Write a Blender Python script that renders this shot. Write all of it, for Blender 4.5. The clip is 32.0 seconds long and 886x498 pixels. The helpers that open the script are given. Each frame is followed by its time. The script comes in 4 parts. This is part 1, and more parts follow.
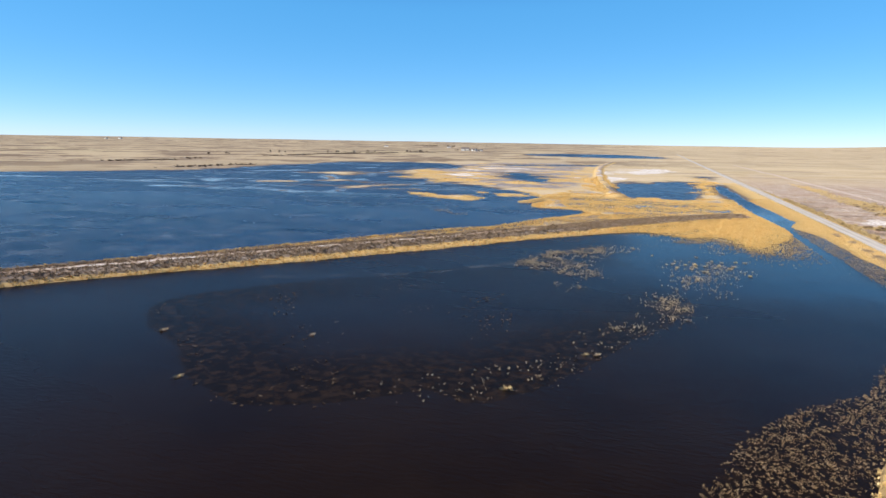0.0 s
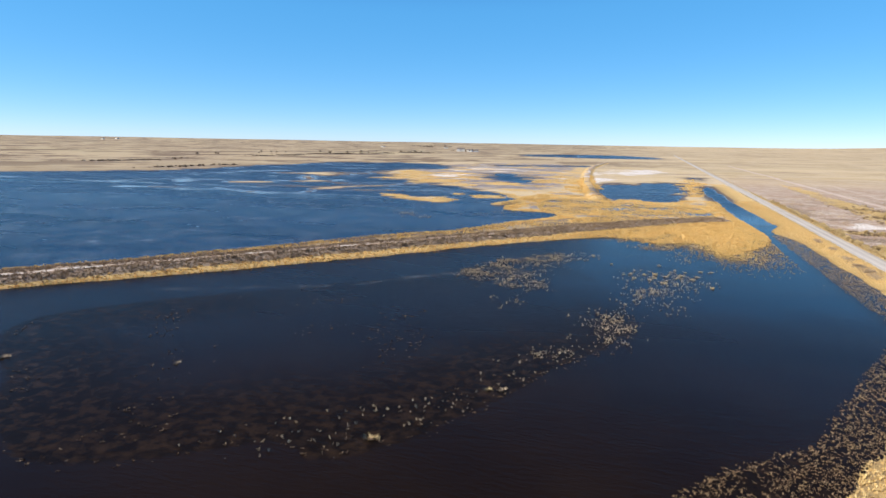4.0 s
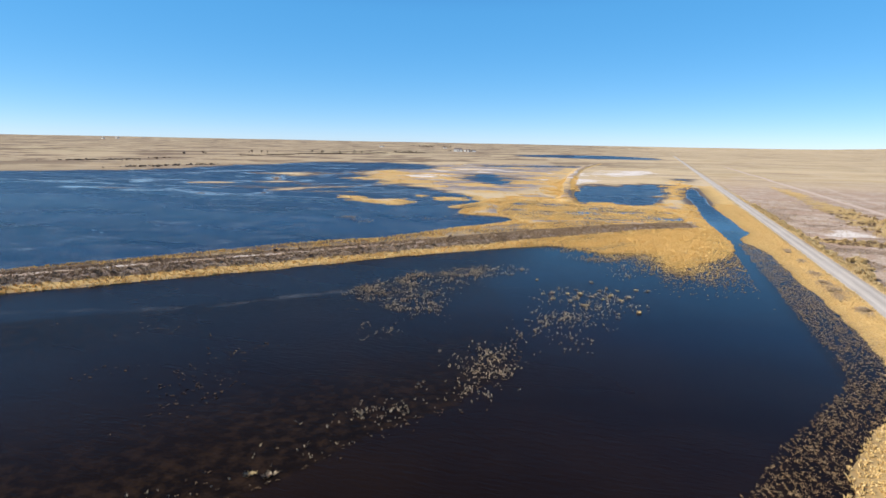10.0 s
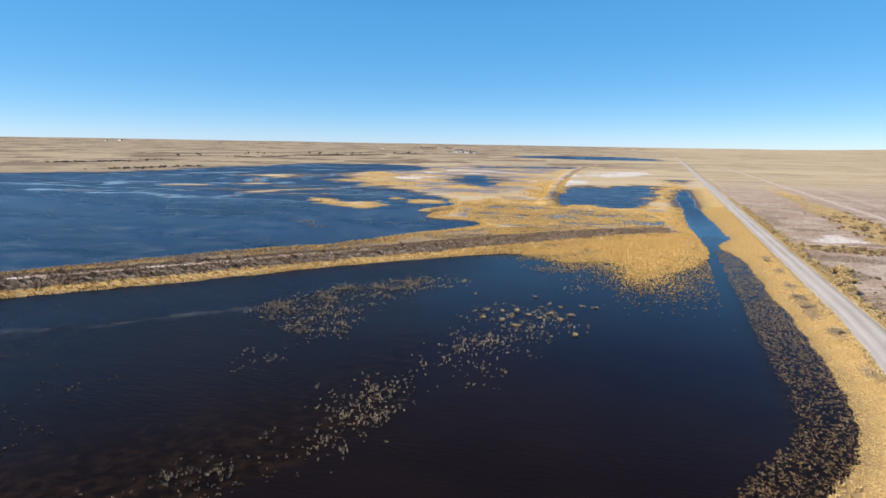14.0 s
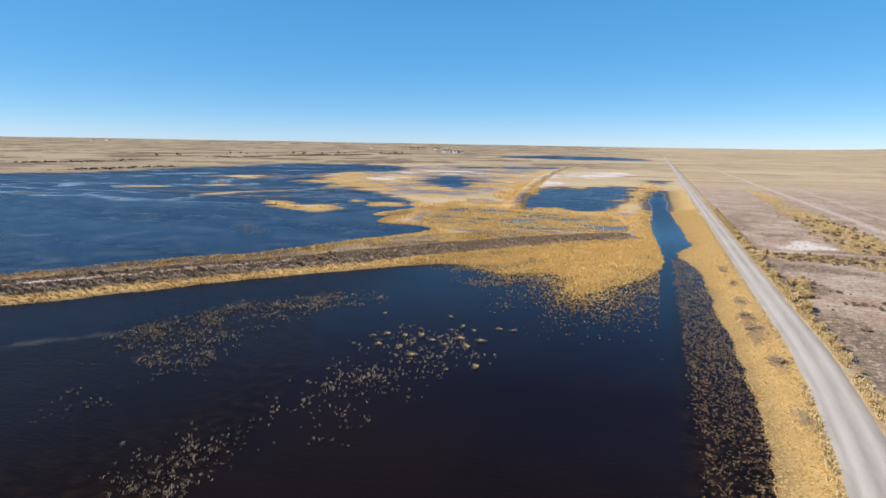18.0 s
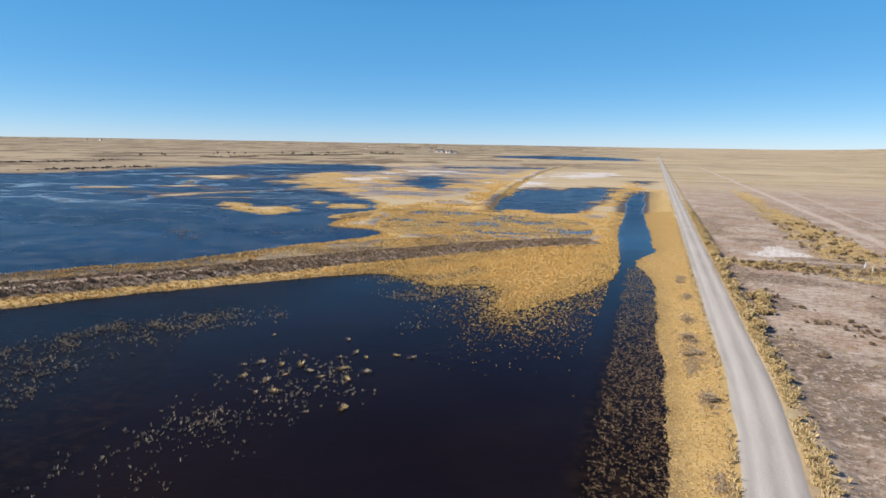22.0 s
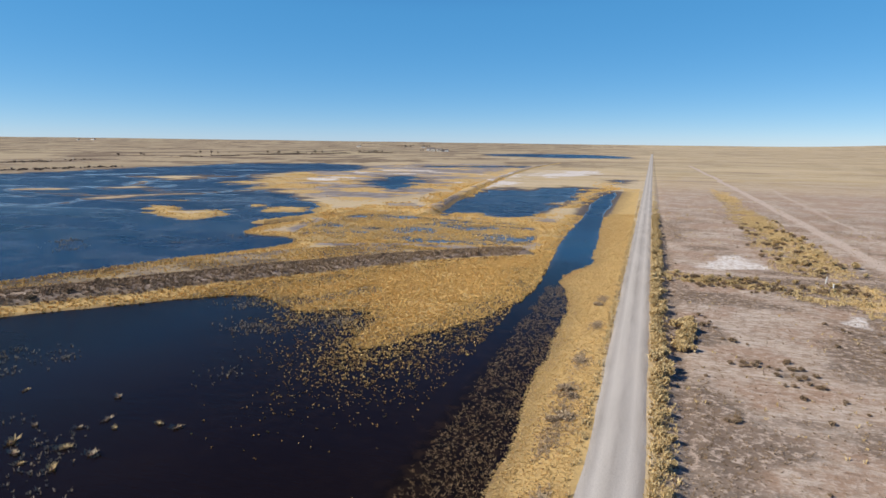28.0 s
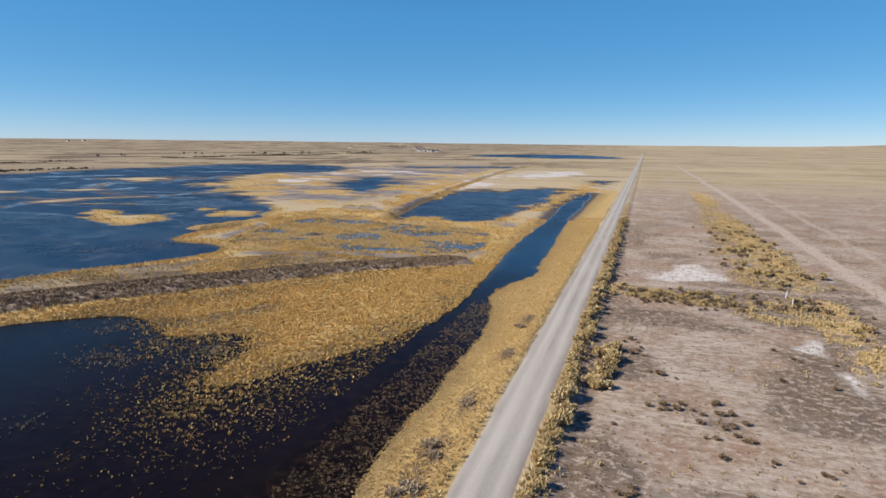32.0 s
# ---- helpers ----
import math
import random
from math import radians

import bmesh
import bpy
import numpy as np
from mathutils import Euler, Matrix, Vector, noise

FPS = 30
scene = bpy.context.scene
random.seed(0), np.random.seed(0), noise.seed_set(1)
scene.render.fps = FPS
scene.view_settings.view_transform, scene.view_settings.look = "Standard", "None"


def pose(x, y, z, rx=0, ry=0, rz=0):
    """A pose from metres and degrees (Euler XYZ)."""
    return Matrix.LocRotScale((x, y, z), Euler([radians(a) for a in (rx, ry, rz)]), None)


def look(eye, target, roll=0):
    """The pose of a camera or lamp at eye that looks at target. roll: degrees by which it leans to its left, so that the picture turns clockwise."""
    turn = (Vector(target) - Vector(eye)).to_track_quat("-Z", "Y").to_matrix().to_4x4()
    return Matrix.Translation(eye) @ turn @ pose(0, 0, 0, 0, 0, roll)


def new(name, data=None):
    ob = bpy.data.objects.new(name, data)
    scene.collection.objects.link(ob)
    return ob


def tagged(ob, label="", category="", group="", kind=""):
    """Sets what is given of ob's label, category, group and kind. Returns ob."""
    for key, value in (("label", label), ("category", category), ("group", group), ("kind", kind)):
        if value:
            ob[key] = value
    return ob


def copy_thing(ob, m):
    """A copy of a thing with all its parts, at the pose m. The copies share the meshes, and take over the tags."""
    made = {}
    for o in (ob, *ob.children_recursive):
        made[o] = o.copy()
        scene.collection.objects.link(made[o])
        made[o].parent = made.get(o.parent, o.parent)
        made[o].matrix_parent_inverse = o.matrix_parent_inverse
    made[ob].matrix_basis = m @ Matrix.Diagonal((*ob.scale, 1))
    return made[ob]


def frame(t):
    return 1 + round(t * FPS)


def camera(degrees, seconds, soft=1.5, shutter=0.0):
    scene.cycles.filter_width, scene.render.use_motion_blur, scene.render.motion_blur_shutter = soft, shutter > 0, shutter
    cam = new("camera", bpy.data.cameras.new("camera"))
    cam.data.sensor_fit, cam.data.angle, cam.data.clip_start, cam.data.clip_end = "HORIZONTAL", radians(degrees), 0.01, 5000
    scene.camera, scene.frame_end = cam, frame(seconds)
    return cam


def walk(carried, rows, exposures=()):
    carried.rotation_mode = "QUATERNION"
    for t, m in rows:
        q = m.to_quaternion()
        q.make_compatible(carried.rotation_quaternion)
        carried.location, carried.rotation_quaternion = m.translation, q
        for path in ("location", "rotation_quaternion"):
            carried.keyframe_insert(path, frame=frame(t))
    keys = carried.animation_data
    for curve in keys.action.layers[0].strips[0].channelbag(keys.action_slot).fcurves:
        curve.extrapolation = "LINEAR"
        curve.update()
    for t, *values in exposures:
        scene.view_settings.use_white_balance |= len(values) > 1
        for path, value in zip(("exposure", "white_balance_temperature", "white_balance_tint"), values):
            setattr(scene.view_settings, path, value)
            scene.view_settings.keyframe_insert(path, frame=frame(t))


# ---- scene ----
import functools

cam = camera(73.9, 32.0)
METRES, EYE, TILT, LEAN, TURN = 142.05, 26.0, 0.0, 0.0, 19.1
ROWS = [
    (0.0, 0.0, 0.0, 0.0, 0.16, -10.35, -0.86),
    (0.5, 0.0116, 0.0104, -0.0005, 0.06, -10.36, -0.91),
    (1.0, 0.0232, 0.0209, -0.0019, 0.01, -10.41, -0.99),
    (1.5, 0.0345, 0.0314, -0.0026, 0.07, -10.38, -0.97),
    (2.0, 0.0458, 0.042, -0.0031, 0.12, -10.35, -0.94),
    (2.5, 0.0572, 0.0526, -0.0034, 0.18, -10.33, -0.93),
    (3.0, 0.0688, 0.0628, -0.003, 0.23, -10.3, -0.91),
    (3.5, 0.0806, 0.0731, -0.003, 0.17, -10.3, -0.92),
    (5.5, 0.128, 0.1135, -0.0017, 0.26, -10.25, -0.91),
    (6.0, 0.1395, 0.1239, -0.002, 0.26, -10.26, -0.95),
    (6.5, 0.1512, 0.1344, -0.0023, 0.27, -10.26, -0.96),
    (7.0, 0.1628, 0.1447, -0.0021, 0.3, -10.25, -0.95),
    (7.5, 0.1745, 0.1551, -0.0024, 0.29, -10.25, -0.97),
    (8.0, 0.186, 0.1654, -0.0026, 0.28, -10.25, -0.96),
    (8.5, 0.1975, 0.1759, -0.0034, 0.32, -10.28, -1.01),
    (9.0, 0.2091, 0.1865, -0.0047, 0.41, -10.3, -1.06),
    (9.5, 0.2209, 0.1969, -0.0052, 0.52, -10.28, -1.02),
    (10.0, 0.2325, 0.2075, -0.0056, 0.56, -10.27, -1.02),
    (10.5, 0.244, 0.218, -0.0067, 0.6, -10.29, -1.05),
    (11.0, 0.2556, 0.2288, -0.0083, 0.74, -10.28, -1.1),
    (11.5, 0.2671, 0.2395, -0.0088, 0.88, -10.26, -1.07),
    (12.0, 0.2788, 0.2499, -0.0088, 0.96, -10.23, -1.01),
    (12.5, 0.2905, 0.2602, -0.0089, 1.0, -10.22, -0.99),
    (13.0, 0.302, 0.2709, -0.0091, 1.01, -10.19, -0.97),
    (13.5, 0.3137, 0.2814, -0.0087, 1.05, -10.16, -0.93),
    (14.0, 0.3253, 0.2917, -0.0082, 1.06, -10.14, -0.89),
    (14.5, 0.3371, 0.302, -0.0079, 1.04, -10.12, -0.89),
    (16.5, 0.384, 0.3434, -0.0053, 0.6, -10.11, -0.85),
    (17.0, 0.3954, 0.3538, -0.0053, 0.5, -10.13, -0.86),
    (17.5, 0.4061, 0.3635, -0.0057, 0.42, -10.15, -0.89),
    (18.0, 0.4175, 0.3739, -0.0059, 0.36, -10.15, -0.89),
    (18.5, 0.429, 0.3845, -0.0064, 0.33, -10.15, -0.88),
    (19.0, 0.4406, 0.3951, -0.0063, 0.34, -10.14, -0.87),
    (19.5, 0.452, 0.4056, -0.0063, 0.28, -10.14, -0.87),
    (20.0, 0.4634, 0.4161, -0.0067, 0.22, -10.16, -0.91),
    (20.5, 0.4748, 0.4265, -0.0068, 0.2, -10.15, -0.88),
    (21.0, 0.4862, 0.4366, -0.0065, 0.18, -10.12, -0.86),
    (21.5, 0.498, 0.4466, -0.0067, 0.17, -10.13, -0.86),
    (22.0, 0.5095, 0.4567, -0.0077, 0.12, -10.14, -0.9),
    (22.5, 0.5211, 0.4675, -0.0092, 0.14, -10.14, -0.9),
    (23.0, 0.5324, 0.4783, -0.0101, 0.19, -10.16, -0.9),
    (23.5, 0.5437, 0.4893, -0.0109, 0.26, -10.17, -0.86),
    (24.0, 0.5552, 0.5, -0.0108, 0.29, -10.2, -0.85),
    (24.5, 0.5669, 0.5108, -0.0102, 0.27, -10.2, -0.74),
    (25.0, 0.5784, 0.5216, -0.0089, 0.18, -10.21, -0.7),
    (25.5, 0.5902, 0.5323, -0.0079, 0.12, -10.21, -0.66),
    (27.5, 0.6375, 0.5748, -0.008, 0.02, -10.3, -0.71),
    (28.0, 0.6489, 0.5855, -0.0079, -0.02, -10.29, -0.67),
    (28.5, 0.6603, 0.5962, -0.008, -0.1, -10.33, -0.69),
    (29.0, 0.6718, 0.6064, -0.0088, -0.17, -10.34, -0.71),
    (29.5, 0.6833, 0.6168, -0.0092, -0.24, -10.34, -0.71),
    (30.0, 0.695, 0.6273, -0.0096, -0.31, -10.36, -0.71),
    (30.5, 0.707, 0.6378, -0.0097, -0.32, -10.31, -0.67),
    (31.0, 0.7187, 0.6481, -0.0093, -0.37, -10.24, -0.61),
    (31.5, 0.7303, 0.6586, -0.0092, -0.45, -10.24, -0.6),
    (32.0, 0.742, 0.6691, -0.0092, -0.48, -10.22, -0.57),
]
walk(cam, [(t, pose(0, 0, EYE, TILT, LEAN, TURN) @ pose(METRES * x, METRES * y, METRES * z, 90 + pitch, roll, yaw)) for t, x, y, z, yaw, pitch, roll in ROWS],
     exposures=[(0, 0.50, 6500, 7.5), (9, 0.41, 6500, 7.5), (14, 0.32, 6500, 7.5), (22, 0.18, 6500, 7.5), (28, 0.04, 6500, 7.5), (32, -0.03, 6500, 7.5)])

# ---- light ----
SUN_FROM = Vector((-0.68, -0.42, 0.60)).normalized()
world = bpy.data.worlds.new("sky")
scene.world = world
world.use_nodes = True
sky = world.node_tree.nodes.new("ShaderNodeTexSky")
sky.sky_type, sky.sun_disc = "NISHITA", False
sky.sun_elevation = math.asin(SUN_FROM.z)
sky.sun_rotation = math.atan2(SUN_FROM.x, SUN_FROM.y)
sky.altitude, sky.air_density, sky.dust_density, sky.ozone_density = 0, 0.58, 0.0, 2.5
back = world.node_tree.nodes["Background"]
rich = world.node_tree.nodes.new("ShaderNodeHueSaturation")
rich.inputs["Hue"].default_value, rich.inputs["Saturation"].default_value = 0.496, 1.25
world.node_tree.links.new(sky.outputs[0], rich.inputs["Color"])


def sky_mix(kind, a, b, fac=1.0):
    n = world.node_tree.nodes.new("ShaderNodeMix")
    n.data_type, n.blend_type = "RGBA", kind
    for i, v in ((0, fac), (6, a), (7, b)):
        if isinstance(v, (float, tuple)):
            n.inputs[i].default_value = v
        else:
            world.node_tree.links.new(v, n.inputs[i])
    return n.outputs[2]


# pale haze low over the plain, deep blue above
parts = world.node_tree.nodes.new("ShaderNodeSeparateColor")
world.node_tree.links.new(rich.outputs[0], parts.inputs[0])
haze = world.node_tree.nodes.new("ShaderNodeMapRange")
haze.interpolation_type = "SMOOTHSTEP"
haze.inputs[1].default_value, haze.inputs[2].default_value = 0.22, 0.62
world.node_tree.links.new(parts.outputs[0], haze.inputs[0])
low_sky = sky_mix("ADD", sky_mix("MULTIPLY", rich.outputs[0], (0.56, 0.47, 0.40, 1)), (0.33, 1.58, 3.5, 1))
high_sky = sky_mix("MULTIPLY", rich.outputs[0], (0.72, 0.74, 0.98, 1))
world.node_tree.links.new(sky_mix("MIX", high_sky, low_sky, haze.outputs[0]), back.inputs[0])
back.inputs[1].default_value = 0.123
sun = new("sun", bpy.data.lights.new("sun", "SUN"))
sun.data.energy, sun.data.angle, sun.data.color = 5.0, radians(0.53), (1.0, 0.905, 0.775)
sun.matrix_world = look(SUN_FROM * 100, (0, 0, 0))

# ---- materials ----


def material(name, rough=0.9, spec=0.2):
    m = bpy.data.materials.new(name)
    m.use_nodes = True
    bsdf = m.node_tree.nodes["Principled BSDF"]
    bsdf.inputs["Roughness"].default_value = rough
    bsdf.inputs["Specular IOR Level"].default_value = spec
    return m, m.node_tree, bsdf


def place(nt, stretch=(1, 1, 1), turn=0.0):
    geo = nt.nodes.new("ShaderNodeNewGeometry")
    mp = nt.nodes.new("ShaderNodeMapping")
    mp.inputs["Scale"].default_value = stretch
    mp.inputs["Rotation"].default_value = (0, 0, turn)
    nt.links.new(geo.outputs["Position"], mp.inputs["Vector"])
    return mp.outputs["Vector"]


def grain(nt, vec, scale, detail=4.0, rough=0.6):
    n = nt.nodes.new("ShaderNodeTexNoise")
    n.inputs["Scale"].default_value, n.inputs["Detail"].default_value = scale, detail
    n.inputs["Roughness"].default_value = rough
    nt.links.new(vec, n.inputs["Vector"])
    return n.outputs["Fac"]


def spread(nt, value, low, high, a=0.0, b=1.0):
    n = nt.nodes.new("ShaderNodeMapRange")
    n.interpolation_type = "SMOOTHSTEP"
    for i, v in ((1, low), (2, high), (3, a), (4, b)):
        n.inputs[i].default_value = v
    nt.links.new(value, n.inputs[0])
    return n.outputs[0]


def calc(nt, op, a, b):
    n = nt.nodes.new("ShaderNodeMath")
    n.operation = op
    for i, v in enumerate((a, b)):
        if isinstance(v, (int, float)):
            n.inputs[i].default_value = v
        else:
            nt.links.new(v, n.inputs[i])
    return n.outputs[0]


def blend(nt, fac, a, b):
    n = nt.nodes.new("ShaderNodeMix")
    n.data_type = "RGBA"
    for i, v in ((0, fac), (6, a), (7, b)):
        if isinstance(v, (int, float)):
            n.inputs[i].default_value = v
        elif isinstance(v, tuple):
            n.inputs[i].default_value = (*v, 1)
        else:
            nt.links.new(v, n.inputs[i])
    return n.outputs[2]


def field_of(nt, name):
    n = nt.nodes.new("ShaderNodeAttribute")
    n.attribute_name = name
    return n.outputs["Fac"]


def relief_of(nt, bsdf, height, strength, distance):
    b = nt.nodes.new("ShaderNodeBump")
    b.inputs["Strength"].default_value, b.inputs["Distance"].default_value = strength, distance
    nt.links.new(height, b.inputs["Height"])
    nt.links.new(b.outputs[0], bsdf.inputs["Normal"])


def ground_material():
    m, nt, bsdf = material("dry_ground", 0.95, 0.1)
    vec = place(nt)
    fine, mid, wide = grain(nt, vec, 4.5, 5, 0.7), grain(nt, vec, 0.34, 6, 0.65), grain(nt, vec, 0.03, 5)
    blot, patch = grain(nt, vec, 1.1, 5, 0.65), grain(nt, vec, 0.13, 6, 0.6)
    band = grain(nt, place(nt, (0.22, 1.0, 1), -0.12), 0.018, 6, 0.65)
    sage = field_of(nt, "sage")
    grass = blend(nt, spread(nt, mid, 0.35, 0.65), (0.62, 0.50, 0.345), (0.49, 0.39, 0.265))
    grass = blend(nt, spread(nt, wide, 0.42, 0.58, 0, 0.8), grass, (0.54, 0.41, 0.23))
    grass = blend(nt, spread(nt, band, 0.49, 0.54, 0, 0.6), grass, (0.64, 0.515, 0.33))
    grass = blend(nt, spread(nt, band, 0.45, 0.38, 0, 0.65), grass, (0.31, 0.225, 0.165))
    lump = grain(nt, vec, 0.5, 7, 0.72)
    clay = blend(nt, spread(nt, patch, 0.44, 0.56), (0.52, 0.42, 0.335), (0.37, 0.28, 0.21))
    clay = blend(nt, spread(nt, lump, 0.49, 0.57, 0, 0.8), clay, (0.28, 0.205, 0.15))
    clay = blend(nt, spread(nt, lump, 0.44, 0.36, 0, 0.6), clay, (0.68, 0.58, 0.50))
    clay = blend(nt, spread(nt, wide, 0.45, 0.6, 0, 0.5), clay, (0.42, 0.31, 0.225))
    rust = grain(nt, vec, 0.085, 7, 0.68)
    clay = blend(nt, spread(nt, rust, 0.46, 0.56, 0, 0.75), clay, (0.36, 0.23, 0.155))
    crust = grain(nt, place(nt, (0.55, 1.9, 1), 0.55), 0.75, 8, 0.75)
    clay = blend(nt, calc(nt, "MULTIPLY", spread(nt, crust, 0.49, 0.57, 0, 0.85), spread(nt, rust, 0.40, 0.56, 1.0, 0.25)), clay, (0.66, 0.57, 0.49))
    clay = blend(nt, spread(nt, crust, 0.44, 0.36, 0, 0.6), clay, (0.22, 0.16, 0.12))
    col = blend(nt, field_of(nt, "clay"), grass, clay)
    scrub = blend(nt, spread(nt, mid, 0.38, 0.62), (0.12, 0.093, 0.073), (0.22, 0.17, 0.13))
    col = blend(nt, calc(nt, "MULTIPLY", sage, spread(nt, blot, 0.38, 0.6, 0.75, 1.0)), col, scrub)
    clump = calc(nt, "MULTIPLY", spread(nt, blot, 0.51, 0.59), calc(nt, "ADD", calc(nt, "MULTIPLY", sage, 0.4), 0.5))
    col = blend(nt, calc(nt, "MULTIPLY", clump, field_of(nt, "clay")), col, (0.25, 0.18, 0.135))
    speck, fields = calc(nt, "ADD", calc(nt, "MULTIPLY", grain(nt, vec, 0.008, 3, 0.5), 0.6), calc(nt, "MULTIPLY", grain(nt, vec, 0.03, 8, 0.7), 0.4)), grain(nt, vec, 0.0021, 6, 0.6)
    plain = field_of(nt, "plain")
    col = blend(nt, calc(nt, "MULTIPLY", plain, 0.45), col, (0.47, 0.38, 0.25))
    col = blend(nt, calc(nt, "MULTIPLY", plain, spread(nt, fields, 0.5, 0.62, 0, 0.5)), col, (0.50, 0.42, 0.26))
    col = blend(nt, calc(nt, "MULTIPLY", plain, spread(nt, speck, 0.50, 0.535, 0, 0.85)), col, (0.17, 0.122, 0.086))
    clod = calc(nt, "SUBTRACT", grain(nt, vec, 0.22, 8, 0.72), 0.5)
    reed = blend(nt, spread(nt, mid, 0.35, 0.7), (0.66, 0.46, 0.195), (0.52, 0.355, 0.15))
    col = blend(nt, spread(nt, calc(nt, "ADD", field_of(nt, "reed"), calc(nt, "MULTIPLY", clod, 1.5)), 0.3, 0.62), col, reed)
    col = blend(nt, calc(nt, "MULTIPLY", field_of(nt, "lane"), 0.8), col, (0.60, 0.49, 0.41))
    salt = blend(nt, spread(nt, blot, 0.4, 0.62), (0.83, 0.785, 0.745), (0.55, 0.48, 0.42))
    col = blend(nt, spread(nt, calc(nt, "ADD", field_of(nt, "salt"), calc(nt, "MULTIPLY", grain(nt, vec, 0.09, 8, 0.72), 1.2)), 0.98, 1.3), col, salt)
    mud = blend(nt, spread(nt, patch, 0.4, 0.6), (0.21, 0.172, 0.148), (0.36, 0.305, 0.265))
    muddy = spread(nt, calc(nt, "ADD", field_of(nt, "mud"), calc(nt, "MULTIPLY", clod, 1.4)), 0.25, 0.7)
    col = blend(nt, muddy, col, mud)
    nt.links.new(spread(nt, muddy, 0.0, 1.0, 0.95, 0.5), bsdf.inputs["Roughness"])
    col = blend(nt, field_of(nt, "wet"), col, (0.11, 0.082, 0.058))
    litter = spread(nt, grain(nt, vec, 1.1, 7, 0.75), 0.47, 0.62, 0, 0.65)
    col = blend(nt, calc(nt, "MULTIPLY", litter, field_of(nt, "clay")), col, (0.70, 0.57, 0.47))
    col = blend(nt, spread(nt, fine, 0.52, 0.66, 0, 0.45), col, (0.22, 0.16, 0.115))
    nt.links.new(col, bsdf.inputs["Base Color"])
    relief_of(nt, bsdf, calc(nt, "ADD", calc(nt, "MULTIPLY", fine, 0.5), calc(nt, "MULTIPLY", blot, 1.2)), 0.6, 0.2)
    return m


def water_material():
    m, nt, bsdf = material("pond_water", 0.2, 0.5)
    bsdf.inputs["IOR"].default_value = 1.13
    # Navy of the reflected sky is put in through this gloss colour.
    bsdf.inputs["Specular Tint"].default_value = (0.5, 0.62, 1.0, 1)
    vec = place(nt)
    murk = blend(nt, spread(nt, grain(nt, vec, 0.05, 4), 0.35, 0.65), (0.0092, 0.0052, 0.0029), (0.0128, 0.0073, 0.0039))
    weed_noise = grain(nt, vec, 0.8, 6, 0.7)
    still = field_of(nt, "still")
    gloss = calc(nt, "ADD", spread(nt, field_of(nt, "weed"), 0.0, 0.7, 0.5, 0.2), calc(nt, "MULTIPLY", still, 0.45))
    nt.links.new(gloss, bsdf.inputs["Specular IOR Level"])
    weed = blend(nt, spread(nt, weed_noise, 0.42, 0.68), (0.007, 0.0050, 0.0037), (0.030, 0.018, 0.0105))
    # Wind streaks on the reflected sky, put into the base colour as noise.
    gust_tone = spread(nt, grain(nt, place(nt, (0.45, 1.5, 1), 0.3), 0.022, 6, 0.65), 0.38, 0.64)
    # Blue base colour stands in for sky reflected by the far water.
    sky_blue = blend(nt, gust_tone, (0.0020, 0.0060, 0.023), (0.0056, 0.0145, 0.046))
    murk = blend(nt, field_of(nt, "sky_tint"), murk, sky_blue)
    col = blend(nt, field_of(nt, "weed"), murk, weed)
    # Pale tone: mud under thin water, plus painted sky sheen of calm slicks.
    mud = blend(nt, spread(nt, weed_noise, 0.3, 0.7), (0.20, 0.195, 0.20), (0.34, 0.32, 0.30))
    wisp = calc(nt, "SUBTRACT", grain(nt, vec, 0.11, 8, 0.72), 0.5)
    thin = spread(nt, calc(nt, "ADD", field_of(nt, "shallow_sheen"), calc(nt, "MULTIPLY", wisp, 0.9)), 0.12, 0.95)
    thin = calc(nt, "MULTIPLY", thin, spread(nt, field_of(nt, "shallow_sheen"), 0.0, 0.12))
    col = blend(nt, thin, col, mud)
    nt.links.new(col, bsdf.inputs["Base Color"])
    chop = grain(nt, place(nt, (0.5, 1.7, 1), 0.5), 1.5, 5, 0.6)
    gust = spread(nt, grain(nt, place(nt, (0.5, 1.4, 1), 0.4), 0.035, 5), 0.36, 0.66, 0.55, 1.0)
    waves = calc(nt, "MULTIPLY", calc(nt, "MULTIPLY", chop, gust), field_of(nt, "fetch"))
    calm = calc(nt, "MULTIPLY", spread(nt, thin, 0.0, 0.7, 1.0, 0.25), spread(nt, still, 0.0, 1.0, 1.0, 0.2))
    relief_of(nt, bsdf, calc(nt, "MULTIPLY", waves, calm), 1.0, 0.055)
    rough = spread(nt, grain(nt, place(nt, (0.4, 1.3, 1), 0.4), 0.02, 5), 0.35, 0.65, 0.9, 1.1)
    rough = calc(nt, "MULTIPLY", rough, spread(nt, field_of(nt, "fetch"), 1.0, 4.0, 0.26, 0.36))
    nt.links.new(calc(nt, "MULTIPLY", rough, calm), bsdf.inputs["Roughness"])
    return m


def road_material():
    m, nt, bsdf = material("gravel", 0.95, 0.15)
    vec = place(nt)
    fine, mid = grain(nt, vec, 9.0, 5, 0.7), grain(nt, place(nt, (1, 0.12, 1)), 0.7, 5)
    col = blend(nt, spread(nt, mid, 0.35, 0.65), (0.50, 0.455, 0.41), (0.40, 0.36, 0.32))
    col = blend(nt, field_of(nt, "rut"), col, (0.66, 0.61, 0.55))
    col = blend(nt, spread(nt, fine, 0.4, 0.8, 0, 0.6), col, (0.26, 0.23, 0.20))
    nt.links.new(col, bsdf.inputs["Base Color"])
    relief_of(nt, bsdf, fine, 0.5, 0.04)
    return m


